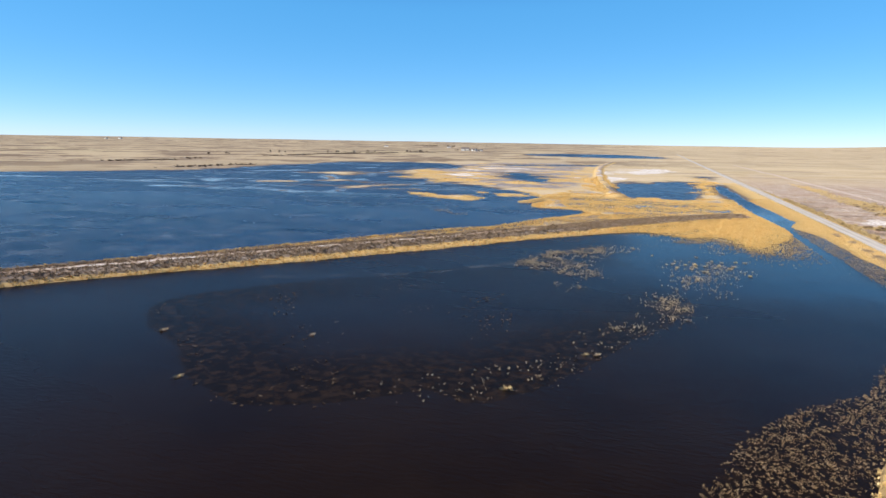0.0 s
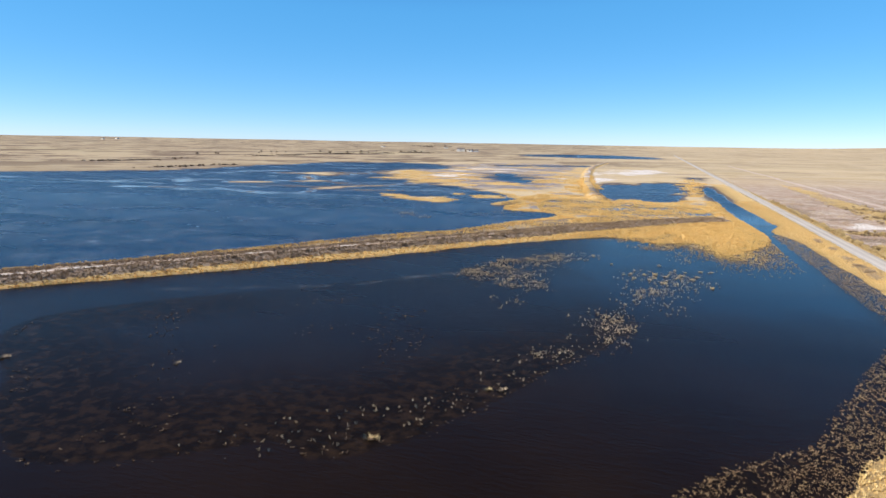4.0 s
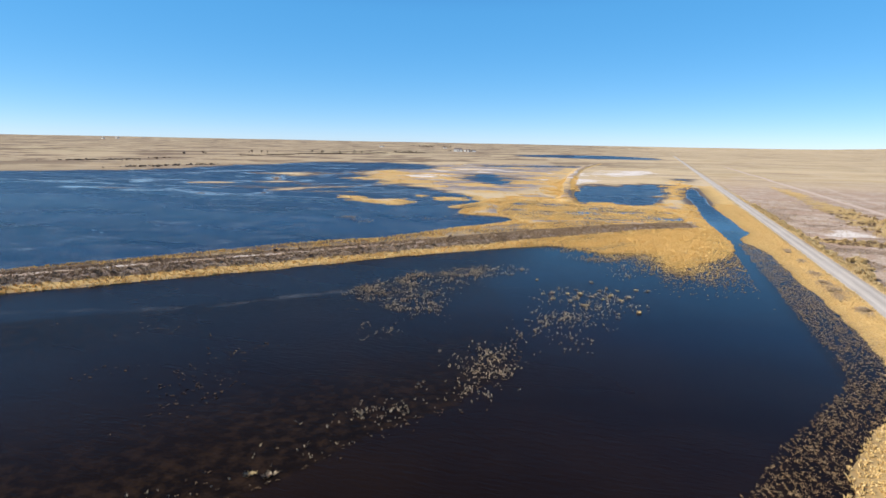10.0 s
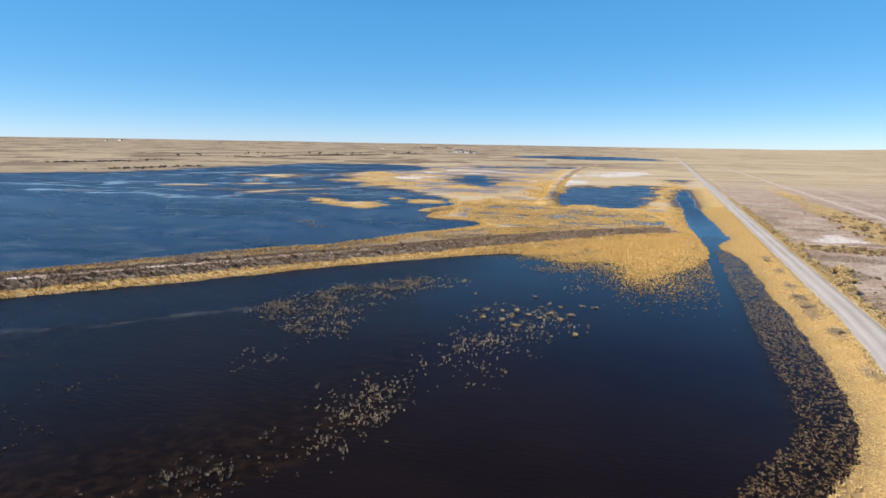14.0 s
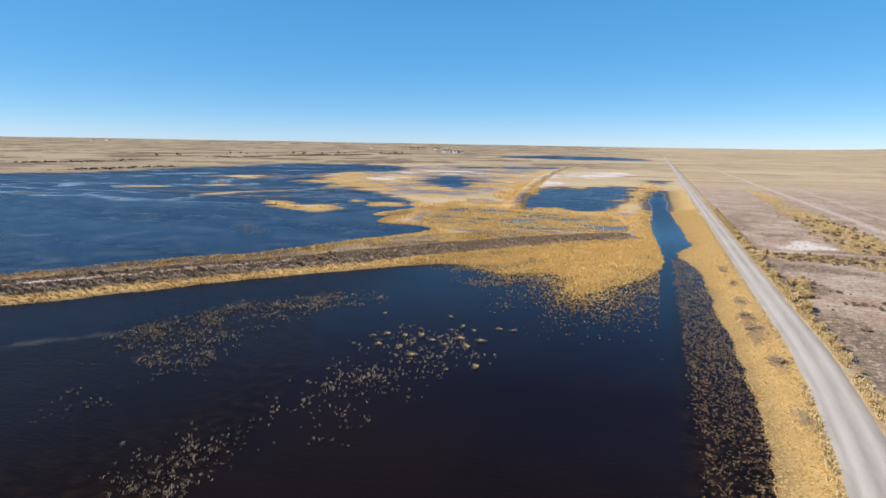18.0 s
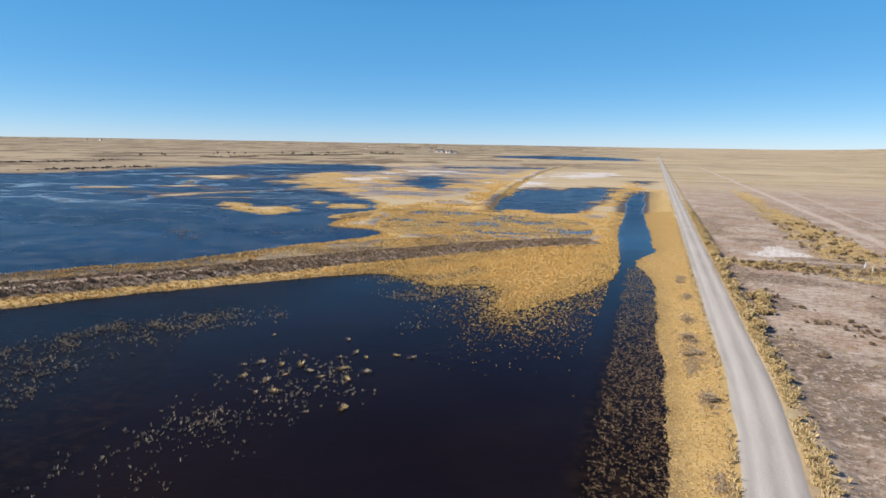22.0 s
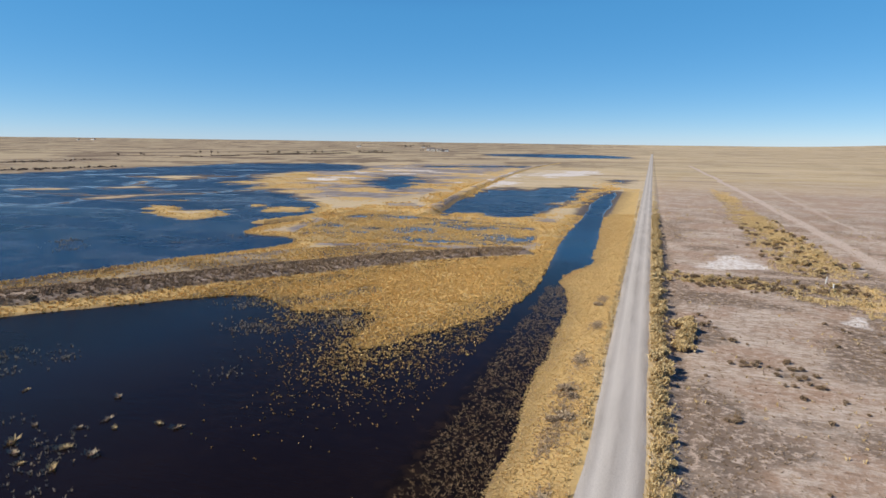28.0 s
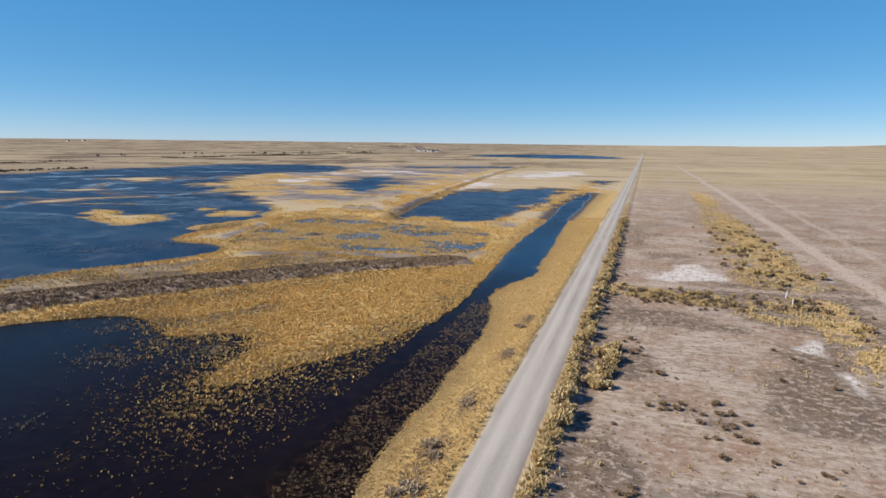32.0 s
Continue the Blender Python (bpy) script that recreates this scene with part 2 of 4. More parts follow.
def blade_material(name, a, b, c):
    m, nt, bsdf = material(name, 0.75, 0.2)
    geo = nt.nodes.new("ShaderNodeNewGeometry")
    col = blend(nt, spread(nt, geo.outputs["Random Per Island"], 0.0, 0.6), a, b)
    col = blend(nt, spread(nt, geo.outputs["Random Per Island"], 0.6, 1.0), col, c)
    patch = grain(nt, place(nt), 0.16, 4)
    col = blend(nt, spread(nt, patch, 0.42, 0.7, 0, 0.5), col, b)
    nt.links.new(col, bsdf.inputs["Base Color"])
    return m


def plain_material(name, a, b, scale=1.5, rough=0.85):
    m, nt, bsdf = material(name, rough, 0.3)
    n = grain(nt, place(nt), scale, 5)
    nt.links.new(blend(nt, spread(nt, n, 0.35, 0.7), a, b), bsdf.inputs["Base Color"])
    relief_of(nt, bsdf, n, 0.3, 0.03)
    return m


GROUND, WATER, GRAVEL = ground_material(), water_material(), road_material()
REED = blade_material("dry_reed", (0.76, 0.515, 0.19), (0.62, 0.395, 0.13), (0.82, 0.615, 0.29))
RUSH = blade_material("dead_rush", (0.42, 0.275, 0.14), (0.24, 0.15, 0.075), (0.62, 0.46, 0.28))
PALE = blade_material("bleached_rush", (0.50, 0.40, 0.27), (0.30, 0.22, 0.14), (0.64, 0.55, 0.41))
STRAW = blade_material("straw_grass", (0.69, 0.50, 0.225), (0.57, 0.39, 0.155), (0.75, 0.58, 0.31))
FLECK = blade_material("half_drowned_reed", (0.50, 0.305, 0.11), (0.27, 0.155, 0.06), (0.62, 0.43, 0.19))
WEED = blade_material("floating_weed", (0.13, 0.085, 0.05), (0.09, 0.055, 0.03), (0.30, 0.23, 0.16))
BUNCH = blade_material("dry_bunchgrass", (0.60, 0.46, 0.24), (0.50, 0.36, 0.17), (0.70, 0.57, 0.34))
TWIG = blade_material("grey_twigs", (0.47, 0.36, 0.235), (0.40, 0.30, 0.195), (0.54, 0.43, 0.30))
SAGE = blade_material("brown_brush", (0.35, 0.25, 0.155), (0.22, 0.152, 0.094), (0.47, 0.355, 0.24))
FAR_TREE = blade_material("bare_tree", (0.17, 0.13, 0.10), (0.12, 0.092, 0.072), (0.23, 0.18, 0.14))
BARK = plain_material("bark", (0.16, 0.12, 0.09), (0.10, 0.075, 0.055), 6)
WHITE_PAINT = plain_material("weathered_white_paint", (0.80, 0.79, 0.76), (0.66, 0.64, 0.60), 5)
ROOFING = plain_material("roofing", (0.20, 0.17, 0.155), (0.13, 0.11, 0.10), 3)
STEEL = plain_material("rusted_steel", (0.20, 0.13, 0.09), (0.12, 0.08, 0.06), 8)
DARK_GLASS = plain_material("dark_glass", (0.03, 0.035, 0.04), (0.05, 0.055, 0.06), 2, 0.15)

# ---- plan: shores, banks and flats, in metres ----
LEVEL = -0.30
POND = [(-330, -160), (10, -160), (4, 0), (10, 34), (13, 42), (20, 53), (28, 70), (33, 78), (37, 88), (41, 97), (47, 106), (50, 117), (50.6, 130), (50.2, 150), (50, 170), (50, 190),
        (49.4, 205), (45.6, 216), (46, 222), (48, 229), (51, 237), (49.6, 243), (49, 262), (47.6, 295), (46.4, 331), (45.4, 378), (46, 430), (44, 438), (39.2, 410), (38.2, 375), (39, 337),
        (39, 300), (39.4, 270), (40, 251), (40.6, 238), (42, 225), (42.6, 210), (41.6, 200), (39, 191), (36, 184), (32, 179), (29.5, 173), (27.5, 171), (26, 175), (25, 181), (22, 187),
        (16, 185), (12, 181.5), (8, 184), (4, 187), (-2, 187), (-8, 182.5), (-20, 171), (-46, 139), (-81, 97), (-108, 71), (-210, -48)]
LAKE = [(-131, 66), (-95, 114), (-84, 130), (-71, 149), (-56, 172), (-46, 180), (-38, 199), (-31, 213), (-23, 226), (-22, 234), (-26, 241), (-44, 241), (-47, 250), (-47, 268), (-51, 282), (-54, 297),
        (-64, 311), (-78, 324), (-97, 346), (-114, 352), (-132, 367), (-157, 393), (-171, 380), (-180, 430), (-204, 466), (-220, 515), (-182, 552), (-192, 635), (-255, 700),
        (-318, 668), (-350, 655), (-358, 610), (-346, 562), (-364, 520), (-360, 460), (-354, 412), (-374, 374), (-411, 328), (-445, 300), (-490, 180), (-560, -140), (-330, -160)]
ISLETS = [[(-113, 274), (-121, 287), (-108, 286), (-96, 281), (-82, 290), (-76, 272), (-76, 257), (-88, 262)],
          [(-74, 288), (-74, 301), (-60, 301), (-55, 290), (-62, 284)],
          [(-222, 330), (-194, 362), (-178, 350), (-188, 326)],
          [(-266, 413), (-242, 450), (-214, 428), (-218, 398)]]
PONDS = [[(-107, 440), (-124, 520), (-92, 502), (-74, 456), (-62, 392), (-80, 402)],
         [(-11, 300), (-16, 330), (-25, 390), (-22, 410), (2, 440), (16, 462), (26, 452), (27, 394), (24, 338), (21, 313), (4, 312)],
         [(38, 505), (38, 545), (45, 550), (46, 508)],
         [(-300, 1330), (-215, 1500), (-66, 1540), (20, 1340), (40, 1240), (-60, 1160), (-180, 1210)],
         [(-180, 700), (-60, 760), (-40, 735), (-150, 670)]]
SHELF = [(-250, 330), (-200, 385), (-110, 352), (-84, 318), (-92, 288), (-150, 262), (-215, 262)]
SALTS = [[(-52, 500), (-26, 505), (-14, 470), (-20, 416), (-34, 440)],
         [(-48, 535), (-52, 640), (15, 700), (24, 640), (16, 590), (-14, 535)],
         [(-165, 450), (-142, 485), (-105, 450), (-120, 412)],
         [(71, 240), (74, 258), (84, 259), (87, 245), (84, 237), (75, 236)],
         [(89, 211), (91.5, 208), (93.4, 201), (93.2, 190), (92, 178), (89, 182), (89.6, 194), (89.4, 203)],
         [(101, 240), (105, 238), (105, 275), (102, 280)]]
MEADOWS = [[(-10, 182), (-2, 186), (4, 185), (8, 180.5), (12, 177.5), (16, 181), (21, 184), (23.6, 177), (25, 169), (27.5, 165), (30, 167), (33, 176), (37, 182), (40, 189), (41.6, 200), (42.4, 212), (40, 230), (34, 240), (20, 226), (5, 205)],
           [(-20, 234), (6, 243), (34, 246), (37, 262), (35, 280), (33, 308), (24, 310), (6, 308), (-13, 298), (-24, 318), (-36, 326), (-44, 300), (-40, 268)],
           [(-30, 330), (-14, 312), (-18, 340), (-26, 400), (-44, 520), (-58, 690), (-70, 690), (-62, 520)],
           [(27, 312), (33, 312), (37, 400), (44, 440), (44, 500), (36, 500), (28, 450), (30, 390)],
           [(-170, 380), (-176, 428), (-184, 452), (-206, 520), (-196, 536), (-160, 470), (-140, 425), (-104, 388), (-104, 358), (-126, 366), (-156, 395)],
           [(-46, 251), (-48, 266), (-37, 263), (-38, 255)],
           [(-47, 270), (-50, 288), (-44, 320), (-34, 336), (-30, 322), (-38, 300), (-42, 274)]]
SOAK = [(2, 186), (9, 191), (16, 202), (21, 198), (15, 187), (8, 183)]
MIRE = [(-26, 226), (6, 240), (34, 244), (40, 258), (34, 290), (20, 300), (-8, 296), (-24, 312), (-38, 306), (-44, 268)]
WEED_BED = [(-76, 72), (-69, 84), (-55, 99), (-28, 126), (-18, 152), (-4, 140), (10, 108), (7, 94), (0, 81), (-4, 72), (-8, 64), (-12, 57), (-16, 53),
            (-20, 56), (-26, 50), (-37, 44), (-43, 47), (-49, 49), (-58, 58), (-66, 61)]
BARS = [([(-228, 318), (-216, 332), (-209, 346), (-206, 364), (-226, 388)], 5, 0.95), ([(-266, 418), (-250, 428), (-236, 440), (-206, 459)], 7, 0.9),
        ([(-156, 280), (-161, 297), (-156, 312), (-145, 326), (-137, 345), (-126, 362)], 3.5, 0.95), ([(-86, 272), (-80, 278), (-78, 289), (-82, 300)], 2.5, 0.8),
        ([(-66, 205), (-72, 211), (-79, 219)], 0.6, 0.2), ([(-79, 231), (-91, 252), (-90, 262), (-112, 286)], 1.4, 0.3), ([(-40, 226), (-42, 236), (-34, 243)], 1.0, 0.3),
        ([(-216, 258), (-206, 266), (-196, 276)], 3, 0.7), ([(-190, 240), (-181, 250), (-167, 259)], 2.5, 0.7), ([(-255, 258), (-232, 268), (-212, 272), (-178, 262)], 2.5, 0.7), ([(-226, 415), (-205, 440), (-214, 480)], 6, 0.9), ([(-260, 300), (-275, 330), (-255, 352)], 4, 0.6), ([(-310, 400), (-290, 440), (-262, 470)], 6, 0.6), ([(-120, 215), (-133, 236), (-130, 250)], 1.6, 0.4)]
SHOAL = [(-138, 314), (-111, 291), (-83, 295), (-69, 309), (-88, 340), (-115, 346), (-131, 324)]
HEDGE = [(62, 232.4), (69, 231.6), (77, 230), (85, 229), (93, 228), (95, 216), (88, 215), (84, 220), (77, 222), (66, 224.5)]
THICKET = [(93, 453), (89, 346), (88, 296), (87, 251), (86, 236), (99, 239), (102, 253), (101, 272), (99, 323), (100, 424)]
BRUSH_LINES = [[(-567, 477), (-537, 531), (-559, 624)], [(-573, 815), (-566, 860), (-562, 900)], [(-589, 990), (-574, 1010), (-560, 1040)], [(-578, 1095), (-555, 1140), (-531, 1180)],
               [(-551, 1243), (-525, 1290), (-500, 1335)], [(-399, 428), (-395, 465), (-387, 511)]]
WEED_RIM = [(-72, 92), (-54, 102), (-45, 106), (-40, 110), (-37, 115), (-33, 119), (-27, 126)]
DIKE = [(-257, -103), (-115, 69), (-49, 151), (-22, 184), (0, 211), (17, 228), (31, 238.5)]
BERM = [(-14, 306), (-22, 360), (-35, 450), (-55, 690), (-52, 880)]
SPIT = [(-52, 262), (-44, 284), (-40, 306), (-26, 312), (-12, 306)]


def road_x(y):
    y = np.asarray(y)
    return 59.0 + 0.005 * (y - 150) - 0.0014 * np.clip(160 - y, 0, 60) ** 2


@functools.lru_cache(None)
def table(seed):
    return np.random.default_rng(seed).random(65536).astype(np.float32)


def lattice(x, y, size, seed):
    x, y = x / size, y / size
    ix, iy = np.floor(x).astype(np.int32), np.floor(y).astype(np.int32)
    fx, fy = (x - ix).astype(np.float32), (y - iy).astype(np.float32)
    fx, fy = fx * fx * (3 - 2 * fx), fy * fy * (3 - 2 * fy)
    t, x0, x1, y0, y1 = table(seed), ix & 255, (ix + 1) & 255, (iy & 255) << 8, ((iy + 1) & 255) << 8
    low, high = t[y0 | x0], t[y1 | x0]
    low = low + (t[y0 | x1] - low) * fx
    high = high + (t[y1 | x1] - high) * fx
    return low + (high - low) * fy


def rough_field(x, y, size, seed, octaves=3):
    """Noise from -1 to 1 at that size in metres."""
    total, weight = 0.0, 0.0
    for k in range(octaves):
        total = total + lattice(x, y, size / 2 ** k, seed + k) / 2 ** k
        weight += 1 / 2 ** k
    return 2 * total / weight - 1


def rounded(outline, closed=True, times=2):
    pts = np.array(outline, float)
    for _ in range(times):
        nxt = np.roll(pts, -1, 0) if closed else pts[1:]
        cur = pts if closed else pts[:-1]
        cut = np.stack((0.75 * cur + 0.25 * nxt, 0.25 * cur + 0.75 * nxt), 1).reshape(-1, 2)
        pts = cut if closed else np.vstack((pts[:1], cut, pts[-1:]))
    return pts


def away(x, y, pts, closed):
    """Distance from a line, and whether a point lies inside it."""
    best, inside = np.full(x.shape, 1e12), np.zeros(x.shape, bool)
    ends = list(zip(pts, np.roll(pts, -1, 0))) if closed else list(zip(pts[:-1], pts[1:]))
    for (ax, ay), (bx, by) in ends:
        ex, ey = bx - ax, by - ay
        k = np.clip(((x - ax) * ex + (y - ay) * ey) / max(ex * ex + ey * ey, 1e-9), 0, 1)
        best = np.minimum(best, (x - ax - k * ex) ** 2 + (y - ay - k * ey) ** 2)
        if closed and ay != by:
            inside ^= ((ay > y) != (by > y)) & (x < ax + (y - ay) * ex / (by - ay))
    return np.sqrt(best), inside


def within(x, y, outline, margin=40.0):
    """Metres inside an outline (negative outside)."""
    pts = rounded(outline)
    low, high = pts.min(0) - margin, pts.max(0) + margin
    out = np.full(x.shape, -margin)
    near = (x > low[0]) & (x < high[0]) & (y > low[1]) & (y < high[1])
    if near.any():
        d, inside = away(x[near], y[near], pts, True)
        out[near] = np.where(inside, d, -d)
    return out


def beside(x, y, line):
    return away(x, y, rounded(line, False), False)[0]


def step(v, low, high):
    k = np.clip((v - low) / (high - low), 0, 1)
    return k * k * (3 - 2 * k)


def survey(x, y):
    """Height of the ground and what covers it."""
    out = {}
    far = 1 + np.maximum(0, y - 240) / 70
    edge = 0.8 * rough_field(x, y, 5, 11) + 1.3 * rough_field(x, y, 22, 21) + np.minimum(far - 1, 5) * rough_field(x, y, 40, 31)
    fringe = 0.5 * rough_field(x, y, 2.5, 41)
    pull = np.clip((y - 225) / 32, 0, 6)
    u = x + pull * (2.2 * rough_field(x, 2 * y, 18, 35) + 1.2 * rough_field(x, y, 6, 36))
    v = y + pull * (3.5 * rough_field(x, 2 * y, 24, 37) + 2.0 * rough_field(x, y, 7, 38))
    wet = within(x, y, POND) + np.where((x > 38) & (y < 300), 0.3, 0.8) * edge + fringe
    wet = np.maximum(wet, within(u, v, LAKE) + 0.7 * edge + fringe)
    for i, outline in enumerate(PONDS):
        wet = np.maximum(wet, within(u, v, outline) + (0.2, 0.1, 0.1, 0.6, 0.6)[i] * edge)
    mire = step(within(x, y, MIRE), -1, 6)
    pools = 2.6 * rough_field(x, 1.5 * y, 11, 45, 4) + 0.7 * rough_field(x, 3 * y, 30, 47)
    wet = np.maximum(wet, mire * (pools - 0.15) - 40 * (1 - mire))
    out["mire"] = mire
    shelf = step(within(x, y, SHELF), -25, 30)
    streak = 1 - np.abs(rough_field(x + 0.6 * y, 3.2 * y - 0.8 * x, 70, 121, 4))
    wet = np.minimum(wet, 3 - 60 * shelf * np.maximum(streak - 0.90, 0) + 80 * (1 - shelf))
    bars = np.zeros(x.shape)
    for line, half, much in BARS:
        near = (np.abs(x - line[1][0]) < 90) & (np.abs(y - line[1][1]) < 110)
        p, q = x[near], y[near]
        d = beside(p, q, line) + 3.5 * half * rough_field(p + 0.5 * q, 2.8 * q - 1.2 * p, 34, 127, 4)
        bars[near] = np.maximum(bars[near], much * np.exp(-np.maximum(d, 0) / (1.4 * half)))
    bars = np.maximum(bars, 0.36 * step(within(x, y, SHOAL) + 2 * edge, -6, 10))
    wet = np.minimum(wet, 2 - 9 * np.maximum(bars - 0.62, 0) * (1 + rough_field(x, y, 10, 129)) * 2.2)
    for outline in ISLETS:
        wet = np.minimum(wet, -(within(u, v, outline) + 0.6 * edge - 0.8 + 5 * rough_field(x + 0.5 * y, 2 * y - x, 26, 199, 4)))
    bank = beside(x, y, DIKE) + 0.6 * rough_field(x, y, 9, 51)
    spit = beside(x, y, SPIT) + rough_field(x, y, 9, 55)
    wet = np.minimum(wet, np.minimum(bank - 7.5, spit - 3))
    berm = beside(x, y, BERM) + rough_field(x, y, 14, 61)
    road = np.abs(x - road_x(y))
    lumps = rough_field(x, y, 3, 71) * 0.06 + rough_field(x, y, 30, 81) * 0.10
    dry = np.maximum(-wet, 0)
    height = LEVEL + np.where(wet > 0, -np.minimum(wet * 0.07, 0.9), np.minimum(dry * 0.06, 0.22) + lumps * np.minimum(dry / 5, 1))
    height += 0.95 * step(7.5 - bank, 0, 5) * (1 + 0.25 * rough_field(x, y, 6, 91))
    height += 0.6 * step(4 - spit, 0, 3) + 1.1 * step(5 - berm, 0, 4)
    height = height + (0.16 - height) * step(7 - road, 0, 4.4)
    ditch = np.abs(x - 64.6 - 0.004 * (y - 150))
    height -= 0.22 * step(1.6 - ditch, 0, 1.5)
    r = np.hypot(x, y - 150)
    height += 36 * step(x, 700, 2000) * np.exp(-((y - 4300 + 0.1 * x) / 350) ** 2) + 27 * step(r, 1500, 6200) + step(r, 1600, 3000) * 3.0 * rough_field(x, y, 500, 95)
    out["height"], out["wet"], out["bank"], out["berm"], out["road"], out["spit"] = height, wet, bank, berm, road, spit
    flats = step(within(x, y, [(-215, 545), (-150, 385), (-80, 335), (-50, 322), (-30, 420), (-62, 760), (-150, 800), (-210, 720)]), -10, 20)
    reed = np.zeros(x.shape)
    for outline in MEADOWS:
        reed = np.maximum(reed, step(within(u, v, outline) + edge, -3, 2) * np.where(y > 320, 0.35 + 0.65 * step(rough_field(x, 1.5 * y, 26, 153, 4), -0.25, 0.2), np.where(y > 232, 0.4 + 0.6 * step(rough_field(x, 1.3 * y, 13, 154, 4), -0.2, 0.2), 1.0)))
    shore = step(wet, -9, -3) * (y < 320) * (x < 58) * (x > -140)
    south = (x < 45) & (x > -140) & (y < 240) & (bank > 5.6) & (bank < 22)
    north = south & ((x + 49) * 0.78 - (y - 151) * 0.63 < 0)
    shore = np.maximum(shore, south * (wet < 0))
    shore *= np.where(north, 0.22 + 0.5 * step(rough_field(x, y, 7, 161), -0.1, 0.4), 1.0)
    shore = np.maximum(shore, (wet < 0) * (x > 5) * (x < 56.5) * (y < 150))
    verge = step(56.7 - x, 0, 0.6) * step(x, 47, 49) * (y < 460)
    reed = np.maximum(reed, np.maximum(shore * (bank > 5.6), verge))
    reed = np.maximum(reed, (0.35 + 0.5 * step(rough_field(x, y, 6, 187), -0.2, 0.3)) * step(4.6 - np.abs(x - 96 - 0.5 * np.sin(y / 30)) + 1.6 * edge, -0.5, 4) * (y > 60) * step(-y, -640, -420) * (np.abs(y - 234) > 1.6))
    for outline in ISLETS[:1]:
        reed = np.maximum(reed, step(within(u, v, outline), -1, 3) * (0.1 + 0.7 * step(rough_field(x, 1.6 * y, 12, 197), -0.1, 0.3)))
    reed = np.maximum(reed, np.maximum(step(6 - spit, 0, 4), 0.9 * step(7 - berm, 0, 3) * (berm > 2.5)))
    reed = np.maximum(reed, 0.8 * flats * step(rough_field(x, 1.8 * y, 20, 159, 4), -0.02, 0.25))
    reed *= np.clip(1 - 0.8 * step(5.2 - bank, 0, 0.8), 0, 1)
    reed *= 1 - 0.6 * step(within(x, y, SOAK) + rough_field(x, y, 5, 57), -1, 2)
    out["reed"] = np.clip(reed * (1 + 0.3 * edge), 0, 1)
    salt = np.zeros(x.shape)
    for i, outline in enumerate(SALTS):
        salt = np.maximum(salt, (1.0, 1.0, 1.0, 0.8, 1.1, 0.7)[i] * step(within(u, v, outline) + np.where(y < 300, 3.0, 1.5) * edge + 2.5 * rough_field(x, y, 4, 155), -3, 6))
    salt = np.maximum(salt, flats * step(rough_field(x, 2.2 * y, 50, 101, 5), 0.2, 0.42) * 0.85)
    east = step(x - road_x(y), 2.5, 6)
    salt = np.maximum(salt, east * step(-y, -600, -330) * 0.3 * step(rough_field(x, y, 26, 111, 4), 0.2, 0.55) * (y < 325))
    salt = np.maximum(salt, 0.55 * step(1.5 - bank, 0, 1.0) * step(2 - x, 0, 40) * step(rough_field(x, y, 18, 115), -0.3, 0.2))
    salt *= np.where(y > 380, 0.45 + 0.55 * step(rough_field(x, y, 24, 113, 4), -0.25, 0.15), 1.0)
    out["salt"] = salt * (1 - out["reed"])
    clay = np.maximum(east * step(240 - (x - 60), 0, 120) * step(620 - y, 0, 250), 0.35 * flats)
    clay = np.maximum(clay, step(5.0 - bank, 0, 1))
    clay = np.maximum(clay, 0.9 * step(4 - berm, 0, 2))
    lane = step(2.2 - np.abs(x - 108.5 - 0.4 * edge), 0, 1.0) * (y < 900)
    lane = np.maximum(lane, 0.5 * step(1.6 - np.abs(y - 232.4 - 0.12 * (x - 60) - 0.2 * edge), 0, 0.8) * (x > 60) * (x < 112))
    lane = np.maximum(lane, 0.7 * step(1.6 - np.abs(x - 117 - 0.03 * (y - 200) - edge), 0, 1.5) * (y < 500))
    out["lane"] = lane
    low = step(height, LEVEL + 0.35, LEVEL + 0.05) * (wet < 2)
    mud = np.maximum(flats * (0.6 + 0.4 * step(rough_field(x, 1.6 * y, 30, 171, 4), -0.3, 0.1)), 0.85 * mire)
    mud = np.maximum(mud, north * (0.35 + 0.4 * step(rough_field(x, y, 8, 173), -0.2, 0.3)))
    mud = np.maximum(mud, step(wet, -3 * np.minimum(far, 3), 0) * ((y > 236) | (x < -60)) * 0.9)
    mud = np.maximum(mud, step(wet, -9, -2) * step(y, 300, 330) * (x > -60) * (x < 34) * 0.35)
    mud = np.maximum(mud, 0.85 * step(within(u, v, MEADOWS[1]) + edge, -8, -2))
    out["mud"] = np.clip(mud, 0, 1) * (1 - 0.95 * out["reed"]) * (1 - out["salt"]) * (x < 56)
    clay = np.maximum(clay, lane)
    out["reed"] *= 1 - lane
    heath = (1 - 0.75 * step(x + 150 * rough_field(x, y, 400, 191), -250, 500)) * step(np.hypot(x, y - 150), 350, 700)
    out["plain"] = step(np.hypot(x + 40, y - 150), 330, 650) * (0.25 + 0.75 * step(-x + 120 * rough_field(x, y, 300, 193), -60, 260)) * (wet < 0)
    sage = 0.3 * heath * np.maximum(1.0 * step(rough_field(0.25 * x + 0.1 * y, y, 110, 141, 3), 0.08, 0.22) * step(-y, -1500, -1000), 0.95 * step(rough_field(0.3 * x, y, 480, 142, 4), 0.0, 0.14) * step(y, 900, 1400))
    sage = np.maximum(sage, step(-x, 250, 480) * (0.3 + 0.4 * step(rough_field(0.3 * x, y, 60, 145, 4), 0.0, 0.3)))
    west = x < -330
    for line in BRUSH_LINES:
        p, q = x[west], y[west]
        sage[west] = np.maximum(sage[west], np.exp(-np.maximum(beside(p, q, line) - 6 + 9 * rough_field(p, q, 35, 146), 0) / 12))
